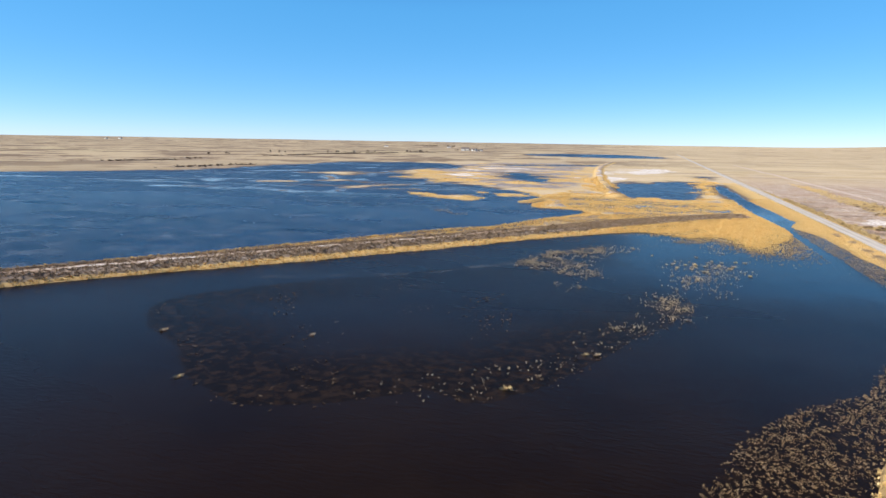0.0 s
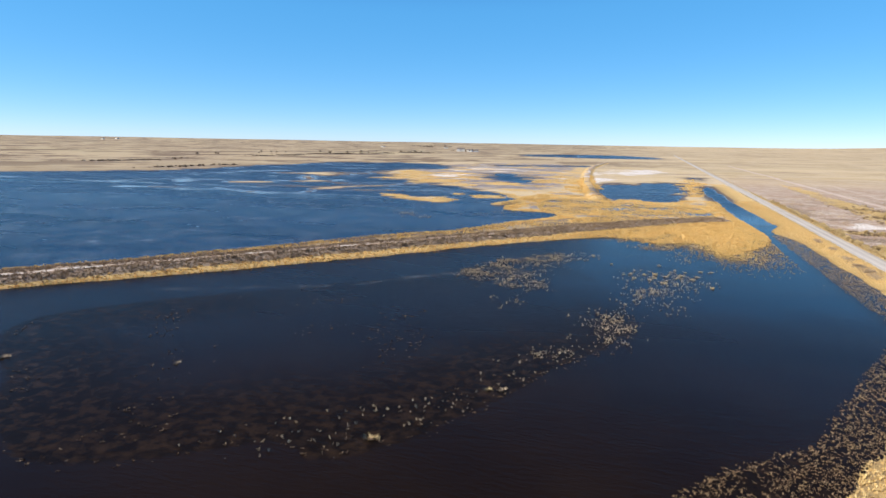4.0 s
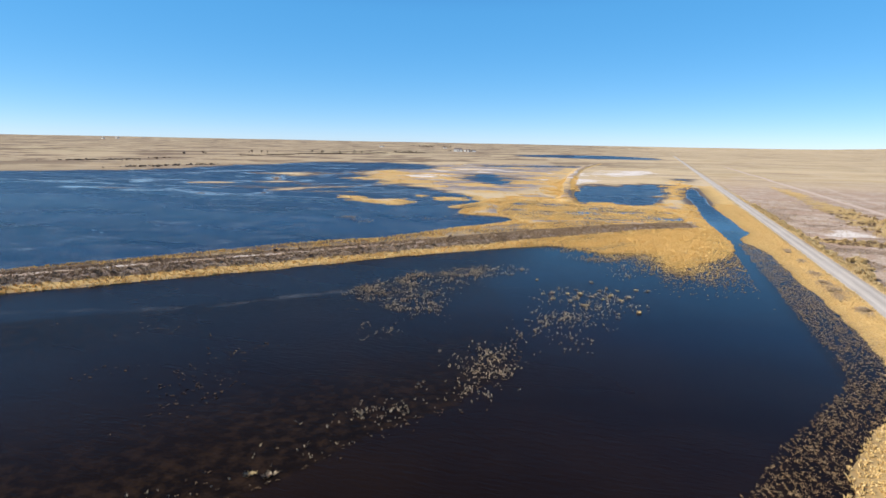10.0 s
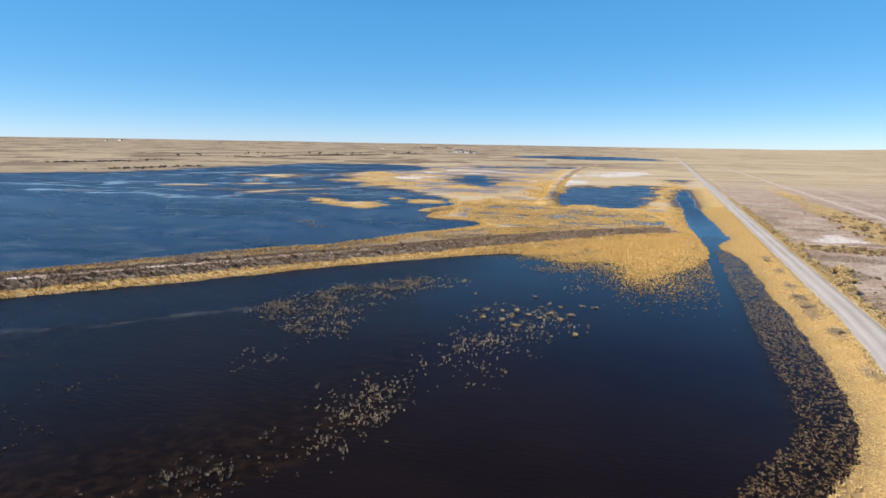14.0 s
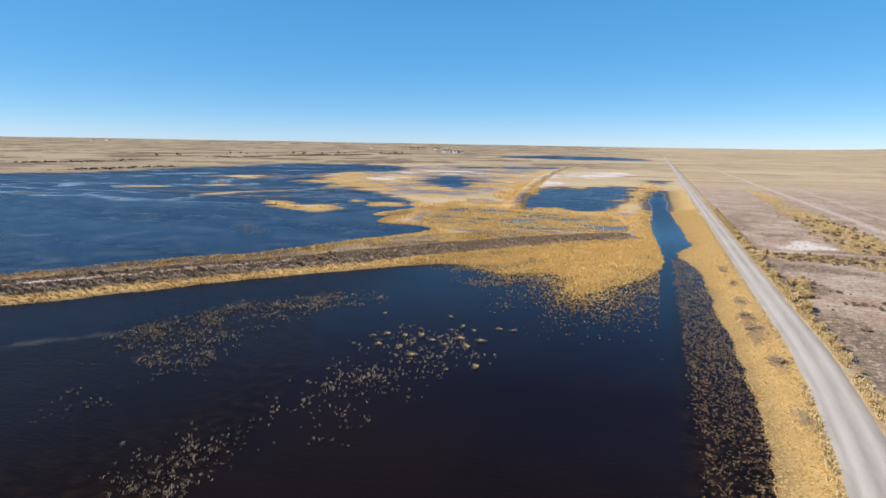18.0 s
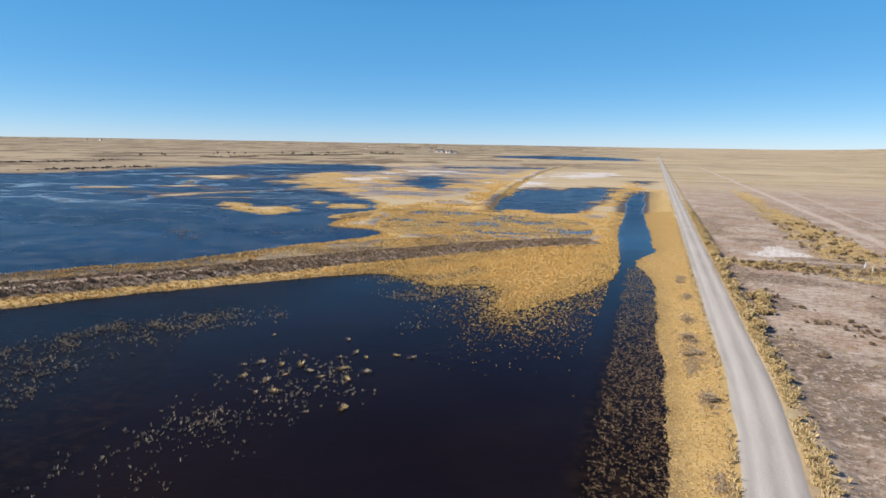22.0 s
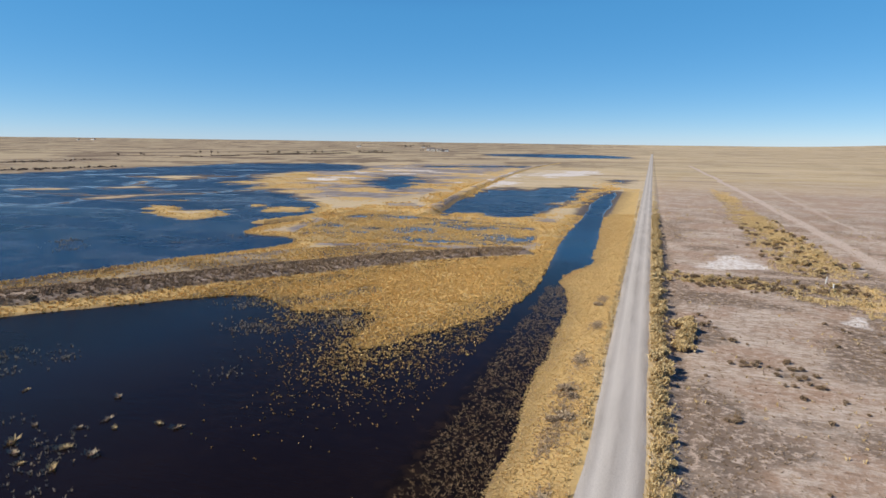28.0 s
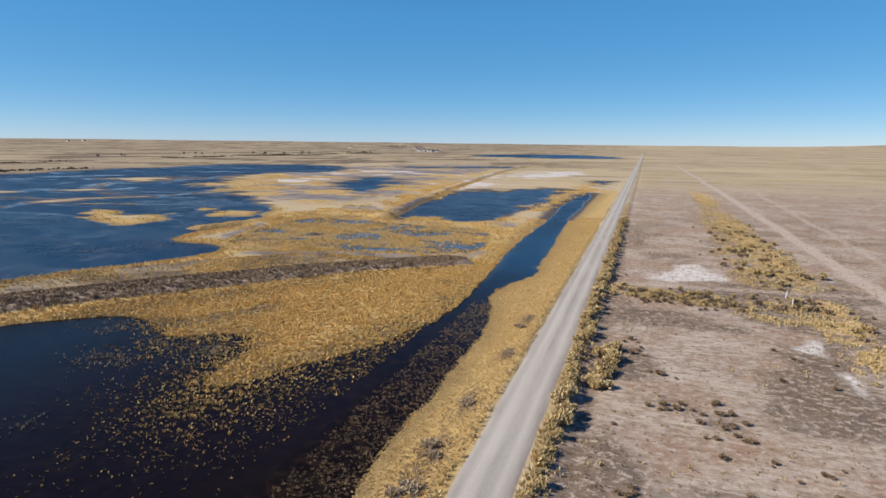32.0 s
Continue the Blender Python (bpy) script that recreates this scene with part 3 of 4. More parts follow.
    sage = np.maximum(sage, 0.85 * step(wet, -60, -15) * step(-wet, 6, 14) * step(-x, 250, 330))
    sage = np.maximum(sage, 0.95 * step(rough_field(x, 1.2 * y, 11, 143, 4), -0.12, 0.2) * east * step(420 - y, 0, 200))
    out["hedge"] = np.maximum(step(within(x, y, HEDGE) + 1.2 * edge, -1, 2), step(within(x, y, THICKET) + 1.5 * edge, -1.5, 3) * (0.45 + 0.55 * step(rough_field(x, y, 9, 177, 4), -0.15, 0.25)))
    sage = np.maximum(sage, 0.75 * out["hedge"])
    sage = np.maximum(sage, 0.55 * north * step(rough_field(x, y, 5, 179), -0.3, 0.3))
    sage = np.maximum(sage, 0.8 * step(1.6 - np.abs(x - 64.9) + 0.4 * edge, 0, 1.2) * (y < 330))
    sage = np.maximum(sage, 0.9 * step(7.0 - bank - 0.4 * edge, 0, 1.2) * np.where(x < -30, step(bank, 0.5, 1.3), 1.0))
    sage = np.maximum(sage, 0.9 * step(x, 900, 2000) * step(y, 3700, 4000))
    out["sage"] = sage * (1 - 0.8 * out["reed"]) * (1 - lane)
    out["clay"] = clay
    out["north"] = north
    damp = step(wet, np.where(north, -7.0, -3.0 * np.minimum(far, 4)), 0.0) * (1 - 0.5 * out["reed"])
    meadow = within(x, y, MEADOWS[0]) + 2.5 * rough_field(x, y, 7, 147)
    out["meadow"] = meadow
    boggy = step(within(x, y, SOAK) + rough_field(x, y, 5, 57), -1, 2)
    out["soak"] = np.clip(0.8 * boggy + north * (0.35 + 0.45 * step(rough_field(x, y, 7, 181), -0.2, 0.3)) + np.maximum(damp, 0.8 * step(8 - meadow, 0, 5) * (meadow > -2) * (bank > 7) * (y < 225)), 0, 1)
    shallow_sheen = np.exp(-np.maximum(wet, 0) / np.where(x > -200, 0.6 * np.minimum(far, 2.5), 2.0) * np.where((x > 0) & (y > 236), 2.2, 1.0)) * np.where((y < 236) & (wet < 60) & (within(x, y, POND) > -2), 0.15, 0.8)
    open_lake = within(u, v, LAKE) > -1
    out["still"] = np.exp(-np.maximum(wet, 0) / 7) * step(y, 95, 130) * step(x, -20, 5) * step(-y, -330, -240) * (1 + 0.35 * rough_field(x, y, 9, 59)) / 1.35
    # Where sky blue goes into the water colour: lake, ponds, channel, right side.
    out["sky_tint"] = np.maximum(step(within(u, v, LAKE), -6, 2), np.maximum(step(y, 205, 262) * ((x > -35) | (y > 300)), 0.13 * step(x - 0.15 * (y - 120), -5, 35) * step(y, 50, 110)))
    # Pale margins: thin water over mud, with its sky sheen painted in.
    shallow_sheen = np.maximum(shallow_sheen, np.where(open_lake, 0.42, 0.45 * (y > 225)) * np.exp(-np.maximum(wet, 0) / np.where(open_lake, 5.0, 1.8)))
    shallow_sheen = np.maximum(shallow_sheen, 0.6 * np.exp(-np.maximum(wet, 0) / 3.0) * (y > 290) * (x > -30) * (x < 30))
    shallow_sheen = np.maximum(shallow_sheen, 0.6 * mire)
    shallow_sheen = np.maximum(shallow_sheen, shelf * step(streak, 0.84, 0.97) * 0.6)
    # Calm slicks on the lake: sky sheen painted as pale streaks.
    shallow_sheen = np.maximum(shallow_sheen, 0.6 * step(streak, 0.885, 0.98) * step(y, 205, 280) * step(-70 - x, 0, 60))
    shallow_sheen = np.maximum(shallow_sheen, 1.1 * bars)
    rim = (x > -90) & (x < -10) & (y > 75) & (y < 140)
    shallow_sheen[rim] = np.maximum(shallow_sheen[rim], 0.26 * np.exp(-(np.maximum(beside(x[rim], y[rim], WEED_RIM) + 1.5 * rough_field(x[rim], y[rim], 6, 189) - 0.3, 0) / 1.8)))
    out["shallow_sheen"] = np.clip(shallow_sheen, 0, 1) * 0.8
    bed = within(x, y, WEED_BED) + 0.7 * edge
    out["bed"] = bed
    strip = step(x, 42, 44.5) * (y < 214) * step(50.5 - x, 0, 0.5)
    corner = within(x, y, [(3, 40), (8, 52), (12, 60), (17, 66), (24, 72), (27, 79), (31, 87), (35, 96), (40, 105), (44, 115), (45, 140), (52, 140), (52, 40)]) + 0.5 * edge
    out["corner"] = corner
    out["weed"] = np.clip(np.maximum(np.maximum(np.maximum(0.75 * np.exp(np.minimum(meadow, 0) / 9) * (y < 235) * (x > -25), step(bed, -0.3, 1.2) * (0.4 + 0.45 * step(-y, -105, -80)) * step(-bed, -26, 0)), 0.5 * step(corner, -0.5, 1.5)), strip * 0.8), 0, 1)
    return out


# ---- building helpers ----


def sheet(name, verts, faces, mat, fields=(), smooth=True):
    me = bpy.data.meshes.new(name)
    verts, faces = np.asarray(verts, np.float32), np.asarray(faces, np.int32)
    n = faces.shape[1]
    me.vertices.add(len(verts))
    me.vertices.foreach_set("co", verts.ravel())
    me.loops.add(faces.size)
    me.loops.foreach_set("vertex_index", faces.ravel())
    me.polygons.add(len(faces))
    me.polygons.foreach_set("loop_start", np.arange(0, faces.size, n, dtype=np.int32))
    me.polygons.foreach_set("use_smooth", np.full(len(faces), smooth))
    me.update(calc_edges=True)
    for key, values in fields:
        me.attributes.new(key, "FLOAT", "POINT").data.foreach_set("value", np.asarray(values, np.float32))
    me.materials.append(mat)
    return new(name, me)


def spaced(low, high, fine, end_low, end_high, growth=1.03):
    """Coordinates that lie close together in the middle and grow apart outwards."""
    mid = list(np.arange(low, high, fine))
    gap, v, up = fine, mid[-1], []
    while v < end_high:
        gap *= growth
        v += gap
        up.append(v)
    gap, v, down = fine, mid[0], []
    while v > end_low:
        gap *= growth
        v -= gap
        down.append(v)
    return np.array(down[::-1] + mid + up)


def graded(start, stop, gap, slopes):
    """Coordinates from start to stop whose spacing grows by each slope in turn, in rising order."""
    way, v, out = (1 if stop > start else -1), start, [start]
    for end, slope in slopes:
        while (end - v) * way > 0:
            gap *= 1 + slope
            v += way * gap
            out.append(v)
    return np.array(out if way > 0 else out[::-1])


# ---- ground and water ----
gx = np.concatenate((graded(-60, -4700, 0.75, ((-260, 0.010), (-4700, 0.022))), spaced(-60, 112, 0.75, -60, 4700, 1.04)[1:]))
gy = np.concatenate((graded(35, -400, 0.75, ((-400, 0.06),)), np.arange(35.75, 262, 0.75), graded(262, 4800, 0.75, ((520, 0.008), (4800, 0.03)))))
X, Y = np.meshgrid(gx, gy)
X, Y = X.ravel(), Y.ravel()
land = survey(X, Y)
cols, rows_n = len(gx), len(gy)
corner0 = (np.arange(rows_n - 1)[:, None] * cols + np.arange(cols - 1)[None, :]).ravel()
quads = np.stack((corner0, corner0 + 1, corner0 + 1 + cols, corner0 + cols), 1)
ground = sheet("ground", np.stack((X, Y, land["height"]), 1), quads, GROUND,
               (("reed", land["reed"]), ("salt", land["salt"]), ("clay", land["clay"]), ("wet", land["soak"]), ("sage", land["sage"]), ("lane", land["lane"]), ("mud", land["mud"]), ("plain", land["plain"])))


class Surveyed:
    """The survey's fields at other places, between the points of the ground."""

    def __init__(self, x, y):
        x, y = np.asarray(x, float), np.asarray(y, float)
        ix, iy = np.clip(np.searchsorted(gx, x) - 1, 0, cols - 2), np.clip(np.searchsorted(gy, y) - 1, 0, rows_n - 2)
        self.k = iy * cols + ix
        self.fx, self.fy = np.clip((x - gx[ix]) / (gx[ix + 1] - gx[ix]), 0, 1), np.clip((y - gy[iy]) / (gy[iy + 1] - gy[iy]), 0, 1)

    def __getitem__(self, key):
        v, k = land[key].astype(np.float32) if land[key].dtype == bool else land[key], self.k
        low, high = v[k] + (v[k + 1] - v[k]) * self.fx, v[k + cols] + (v[k + cols + 1] - v[k + cols]) * self.fx
        return low + (high - low) * self.fy


tagged(ground, "dry tan grassland, pale salty clay and muddy shores", "ground", kind="structure")
soaked = (land["wet"][quads] > -4 * (1 + np.maximum(0, Y[quads] - 240) / 70)).any(1) & (land["height"][quads] < LEVEL + 0.3).any(1)
used, index = np.unique(quads[soaked], return_inverse=True)
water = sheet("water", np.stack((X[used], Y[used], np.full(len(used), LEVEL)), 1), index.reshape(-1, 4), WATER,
              (("shallow_sheen", land["shallow_sheen"][used]), ("weed", land["weed"][used]),
               ("sky_tint", land["sky_tint"][used]), ("still", land["still"][used]),
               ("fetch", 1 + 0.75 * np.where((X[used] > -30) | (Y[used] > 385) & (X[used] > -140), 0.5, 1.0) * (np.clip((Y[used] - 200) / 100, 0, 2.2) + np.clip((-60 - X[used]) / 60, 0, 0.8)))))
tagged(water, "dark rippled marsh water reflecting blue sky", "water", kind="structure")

# ---- gravel road ----
ry = spaced(40, 300, 1.5, -250, 1700, 1.04)
across = np.array([-2.5, -2.2, -1.6, -1.1, -0.6, 0, 0.6, 1.1, 1.6, 2.2, 2.5])
rise = np.array([-0.12, 0.03, 0.05, 0.03, 0.07, 0.10, 0.07, 0.03, 0.05, 0.03, -0.12])
RX, RY = np.meshgrid(across, ry)
wander = 0.22 * rough_field(RX * 3, RY, 4, 131) * (np.abs(RX) > 2)
rut = np.exp(-((np.abs(RX) - 0.95) / 0.42) ** 2) * (0.8 + 0.2 * rough_field(RX, RY, 7, 133))
road_v = np.stack(((RX + wander + road_x(RY)).ravel(), RY.ravel(), (0.17 + np.tile(rise, (len(ry), 1)) + 0.012 * rough_field(RX, RY, 2, 137)).ravel()), 1)
n = len(across)
c0 = (np.arange(len(ry) - 1)[:, None] * n + np.arange(n - 1)[None, :]).ravel()
road = sheet("road", road_v, np.stack((c0, c0 + 1, c0 + 1 + n, c0 + n), 1), GRAVEL, (("rut", rut.ravel()),))
tagged(road, "straight pale grey gravel road with two worn wheel tracks", "road", kind="structure")

# ---- reeds, rushes and grass ----
rng = np.random.default_rng(7)


def scatter(low, high, count):
    return rng.uniform(low[0], high[0], count), rng.uniform(low[1], high[1], count)


def tufts(name, x, y, z, size, mat, label, category, blades=7, lean=0.45, width=0.075, tall=1.0):
    """Many tufts of leaning, tapered blades as one mesh."""
    n = len(x)
    a = rng.uniform(0, 2 * np.pi, (n, blades))
    out = rng.uniform(0.05, 0.35, (n, blades)) * size[:, None]
    tip = out + rng.uniform(0.2, 1.0, (n, blades)) * lean * size[:, None]
    h = rng.uniform(0.55, 1.0, (n, blades)) * size[:, None] * tall
    w = width * (0.6 + 0.8 * rng.random((n, blades))) * np.sqrt(size[:, None])
    ca, sa = np.cos(a), np.sin(a)
    tw = rng.uniform(0, 2 * np.pi, (n, blades))
    px, py = np.cos(tw) * w, np.sin(tw) * w
    bx, by = x[:, None] + ca * out, y[:, None] + sa * out
    mx, my = x[:, None] + ca * (0.6 * out + 0.4 * tip), y[:, None] + sa * (0.6 * out + 0.4 * tip)
    tx, ty = x[:, None] + ca * tip, y[:, None] + sa * tip
    z0 = np.broadcast_to(z[:, None], h.shape)
    v = np.stack((np.stack((bx - px * 0.7, by - py * 0.7, z0 - 0.05), -1), np.stack((bx + px * 0.7, by + py * 0.7, z0 - 0.05), -1),
                  np.stack((mx + px, my + py, z0 + 0.65 * h), -1), np.stack((tx, ty, z0 + h), -1),
                  np.stack((mx - px, my - py, z0 + 0.65 * h), -1)), 2).reshape(-1, 3)
    k = np.arange(n * blades)[:, None] * 5
    ob = sheet(name, v, np.concatenate((k + [0, 1, 2], k + [0, 2, 4], k + [4, 2, 3])), mat, smooth=False)
    return tagged(ob, label, category, kind="stuff")


def pick(x, y, chance):
    keep = rng.random(len(x)) < chance
    return x[keep], y[keep]


# golden reed bed between the bank and the channel, and the strips along the shores
for name, low, high, count, sizes, label in (
        ("reed_bed", (-12, 156), (46, 246), 60000, (0.26, 0.50), "dense golden dry reeds on the wet shore"),
        ("mire_reeds", (-50, 226), (46, 340), 36000, (0.3, 0.65), "patchy golden reeds on wet mud flats"),
        ("shore_reeds", (-140, 55), (-8, 232), 80000, (0.26, 0.55), "strip of golden reeds along the earth bank"),
        ("far_reeds", (-200, 236), (-40, 500), 30000, (0.28, 0.6), "golden reeds on the far islets and flats"),
        ("pond_reeds", (-40, 300), (46, 520), 26000, (0.4, 0.9), "golden reeds round the square pond"),
        ("corner_reeds", (2, -40), (46, 125), 40000, (0.2, 0.45), "straw-coloured dry grass on the pond shore"),
        ("roadside_reeds", (46, -40), (56.6, 330), 92000, (0.11, 0.24), "golden dry grass and reeds on the road bank")):
    x, y = scatter(low, high, count)
    s = Surveyed(x, y)
    chance = s["reed"] * (s["road"] > 2.75) * (np.where((y > 340) & (s["berm"] > 2), 1, 0) if name == "pond_reeds" else 1) * (s["wet"] < np.where(s["mire"] > 0.5, 1.0 + 0 * x, 0.25)) * (s["bank"] > 5.0)
    if name == "reed_bed":
        chance *= (0.75 + 0.25 * step(s["meadow"], 0, 9)) * (0.55 + 0.45 * step(rough_field(x, y, 3, 149), -0.4, 0.1))
    if name in ("mire_reeds", "far_reeds"):
        chance *= 0.25 + 0.75 * step(rough_field(x, 1.6 * y, 9, 157), -0.2, 0.25)
    x, y = pick(x, y, chance)
    if name == "shore_reeds":
        x, y = pick(x, y, (y < 156) | (x < -12) | (y > 246))
    z = Surveyed(x, y)["height"]
    tufts(name, x, y, np.maximum(z, LEVEL), rng.uniform(*sizes, len(x)), STRAW if name in ("roadside_reeds", "corner_reeds") else REED, label, "reeds", 6, 0.75, 0.085,
          {"roadside_reeds": 0.5, "mire_reeds": 0.55}.get(name, 0.75))

# dead weeds in grey patches on the road bank
wx, wy = [], []
for cx, cy, wide in ((54, 175.5, 1.2), (53.6, 166, 1.5), (54, 160, 1.9), (53.4, 155, 1.1), (54.6, 190, 0.9), (54.3, 146, 1.2), (54.4, 205, 1.0), (54, 130, 1.0)):
    wx.append(rng.normal(cx, 0.45 * wide, int(160 * wide))), wy.append(rng.normal(cy, 1.2 * wide, int(160 * wide)))
x, y = np.concatenate(wx), np.concatenate(wy)
tufts("dead_weeds", x, y, Surveyed(x, y)["height"], rng.uniform(0.15, 0.35, len(x)), TWIG, "grey-brown dead weeds among golden grass", "weeds", 6, 0.8, 0.05, 0.9)

# broken rushes standing in the water
x, y = scatter((3, 30), (51, 235), 130000)
s = Surveyed(x, y)
clumpy = 0.25 + 0.75 * step(rough_field(x, y, 2.6, 201), -0.7, 0.1)
belt = np.maximum(step(s["corner"], -0.3, 0.6), step(x + 0.5 * rough_field(x, y, 6, 205), 43.8, 45.0) * (y > 110) * step(214 - y + 1.5 * rough_field(x, y, 5, 206), -2, 3))
x, y = pick(x, y, belt * (s["wet"] > 0) * clumpy * (0.5 + 0.4 * np.exp(-s["wet"] / 2.5)))
tufts("rush_belt", x, y, np.full(len(x), LEVEL), rng.uniform(0.12, 0.28, len(x)), RUSH, "broken brown rushes standing in dark water", "rushes", 6, 1.1, 0.026, 0.7)
x, y = scatter((-20, 135), (44, 200), 70000)
s = Surveyed(x, y)
d = within(x, y, MEADOWS[0])
thin = np.maximum(0.65 * np.exp(np.minimum(d, 0) / 3.5), 0.4 * np.exp(-((d + 2) / 9) ** 2) * step(x, 22, 28)) * step(rough_field(x, y, 1.6, 203), -0.9, 0.15)
x, y = pick(x, y, (s["wet"] > 0) * (x < 41.5) * thin * step(x - 22 + 0.4 * (y - 140) + 7 * rough_field(x, y, 9, 193), -3, 9))
d = within(x, y, MEADOWS[0]) + rng.normal(0, 3.5, len(x)) + 5 * rough_field(x, y, 8, 195)
for name, keep, mat, low, high, label in (("reed_fringe", d > -0.5, REED, 0.16, 0.36, "golden reed tussocks at the edge of the reed bed"),
                                          ("drowned_reeds", d <= -0.5, FLECK, 0.10, 0.24, "half-drowned reed tussocks thinning out into the water")):
    tufts(name, x[keep], y[keep], np.full(keep.sum(), LEVEL), rng.uniform(low, high, keep.sum()), mat, label, "reeds", 4, 0.9, 0.08, 0.75)

BANDS = [([(-26, 124), (-25, 137), (-19, 150), (-8, 157), (-2, 158), (-2, 152), (-8, 147), (-10, 139), (-9, 124), (-8, 114), (-15, 120)], 0.8),
         ([(5, 115), (7, 126), (4, 140), (8, 144), (19, 144), (22, 136), (17, 130), (15, 116), (14, 109), (8, 113)], 0.28),
         ([(-4, 87), (0, 86), (5, 90), (8, 95), (9, 105), (6, 110), (2, 109), (0, 104), (2, 98), (2, 93), (0, 90)], 0.5),
         ([(-17, 110), (-12, 105), (-10, 108), (-13, 112)], 0.5),
         ([(-26, 50), (-16, 54), (-8, 65), (0, 82), (6, 94), (2, 96), (-6, 80), (-14, 66), (-24, 58)], 0.10),
         ([(14, 156), (15, 161), (18, 163), (20, 157)], 0.4),
         ([(5, 172), (12, 173), (20, 178), (25, 179), (21, 184), (10, 178)], 0.8),
         ([(-4, 182), (4, 187), (12, 190), (12, 186), (4, 181)], 0.6),
         ([(-78, 213), (-79, 219), (-70, 216), (-61, 206), (-67, 204)], 0.35), ([(-52, 217), (-50, 224), (-38, 236), (-36, 240), (-44, 238)], 0.3)]
bx, by = [], []
for outline, chance in BANDS:
    pts = np.array(outline, float)
    x, y = scatter(pts.min(0) - 3, pts.max(0) + 3, int(16 * np.prod(np.ptp(pts, 0) + 6)))
    d = within(x, y, outline) + 2 * rough_field(x, y, 6, 207)
    x, y = pick(x, y, chance * step(d, -3, 4) * (0.10 + 0.9 * step(rough_field(x, y, 2.6, 209), -0.1, 0.6)))
    bx.append(x), by.append(y)
x, y = np.concatenate(bx), np.concatenate(by)
tufts("rush_tussocks", x, y, np.full(len(x), LEVEL), rng.uniform(0.12, 0.34, len(x)), PALE, "pale dead rush tussocks scattered over open water", "rushes", 6, 0.8, 0.035, 1.1)

# weed that floats at the surface
x, y = scatter((-85, 35), (15, 160), 30000)
s = Surveyed(x, y)
rim = np.exp(-np.abs(s["bed"] - 0.4) / 0.4) * (y < 108) * (x > -45)
x, y = pick(x, y, np.maximum(rim * 0.8, step(s["bed"], 0, 2) * 0.35 * step(rough_field(x, y, 7, 211, 4), 0.12, 0.5)))
tufts("floating_weed", x, y, np.full(len(x), LEVEL + 0.02), rng.uniform(0.1, 0.3, len(x)), WEED, "brown dead waterweed floating at the surface", "waterweed", 5, 1.2, 0.10, 0.25)

# scrub too dense to tell apart
x, y = scatter((-130, 55), (34, 250), 170000)
s = Surveyed(x, y)
side = (x + 52) * 0.77 - (y - 154) * 0.64
x, y = pick(x, y, s["sage"] * (s["bank"] < 7) * np.where(side > 0, 1.0, 0.5))
z = Surveyed(x, y)["height"]
tufts("bank_scrub", x, y, z, rng.uniform(0.3, 0.7, len(x)), SAGE, "low brown scrub covering the earth bank", "scrub", 7, 0.8, 0.07, 0.75)
x, y = scatter((-140, 60), (20, 250), 60000)
s = Surveyed(x, y)
x, y = pick(x, y, s["north"] * (s["wet"] < 0.3) * (0.12 + 0.5 * step(rough_field(x, y, 5, 183), -0.1, 0.3)))
tufts("bank_foot_rush", x, y, Surveyed(x, y)["height"], rng.uniform(0.2, 0.45, len(x)), RUSH, "dull brown rushes on the muddy foot of the bank", "rushes", 5, 0.9, 0.075, 0.7)
x, y = scatter((62, 170), (106, 455), 110000)
s = Surveyed(x, y)
x, y = pick(x, y, s["hedge"] * step(rough_field(x, y, 3.5, 185), -0.45, 0.15) * step(-y, -460, -300))
tufts("hedge_scrub", x, y, Surveyed(x, y)["height"], rng.uniform(0.25, 0.6, len(x)), BUNCH, "mixed golden and brown scrub beside the track", "scrub", 6, 0.8, 0.075, 0.8)
x, y = scatter((62, 95), (130, 520), 190000)
s = Surveyed(x, y)
x, y = pick(x, y, np.maximum(s["sage"], 0.15) * 0.6 * (s["road"] > 3) * step(-y, -520, -260))
z = Surveyed(x, y)["height"]
tufts("flat_scrub", x, y, z, rng.uniform(0.09, 0.30, len(x)), SAGE, "low brown scrub on pale clay", "scrub", 6, 0.9, 0.06, 0.6)

x, y = scatter((84, 60), (108, 480), 34000)
s = Surveyed(x, y)
x, y = pick(x, y, s["reed"] * (0.4 + 0.6 * step(rough_field(x, y, 5, 223), -0.2, 0.3)) * step(-y, -480, -260))
tufts("ditch_reeds", x, y, Surveyed(x, y)["height"], rng.uniform(0.25, 0.7, len(x)), BUNCH, "golden dry reeds in the roadside ditch", "reeds", 6, 0.7, 0.08, 0.85)

# bunchgrass on the dry side
x, y = scatter((61, 60), (180, 560), 80000)
s = Surveyed(x, y)
x, y = pick(x, y, np.maximum(0.10 * step(rough_field(x, y, 14, 221), -0.1, 0.5), 0.8 * s["reed"]) * (s["road"] > 2.6) * step(-y, -560, -280) * step(-x, -180, -110))
z = Surveyed(x, y)["height"]
tufts("bunchgrass", x, y, z, rng.uniform(0.2, 0.55, len(x)), BUNCH, "short dry bunchgrass on pale clay", "grass", 6, 0.7, 0.07, 0.8)


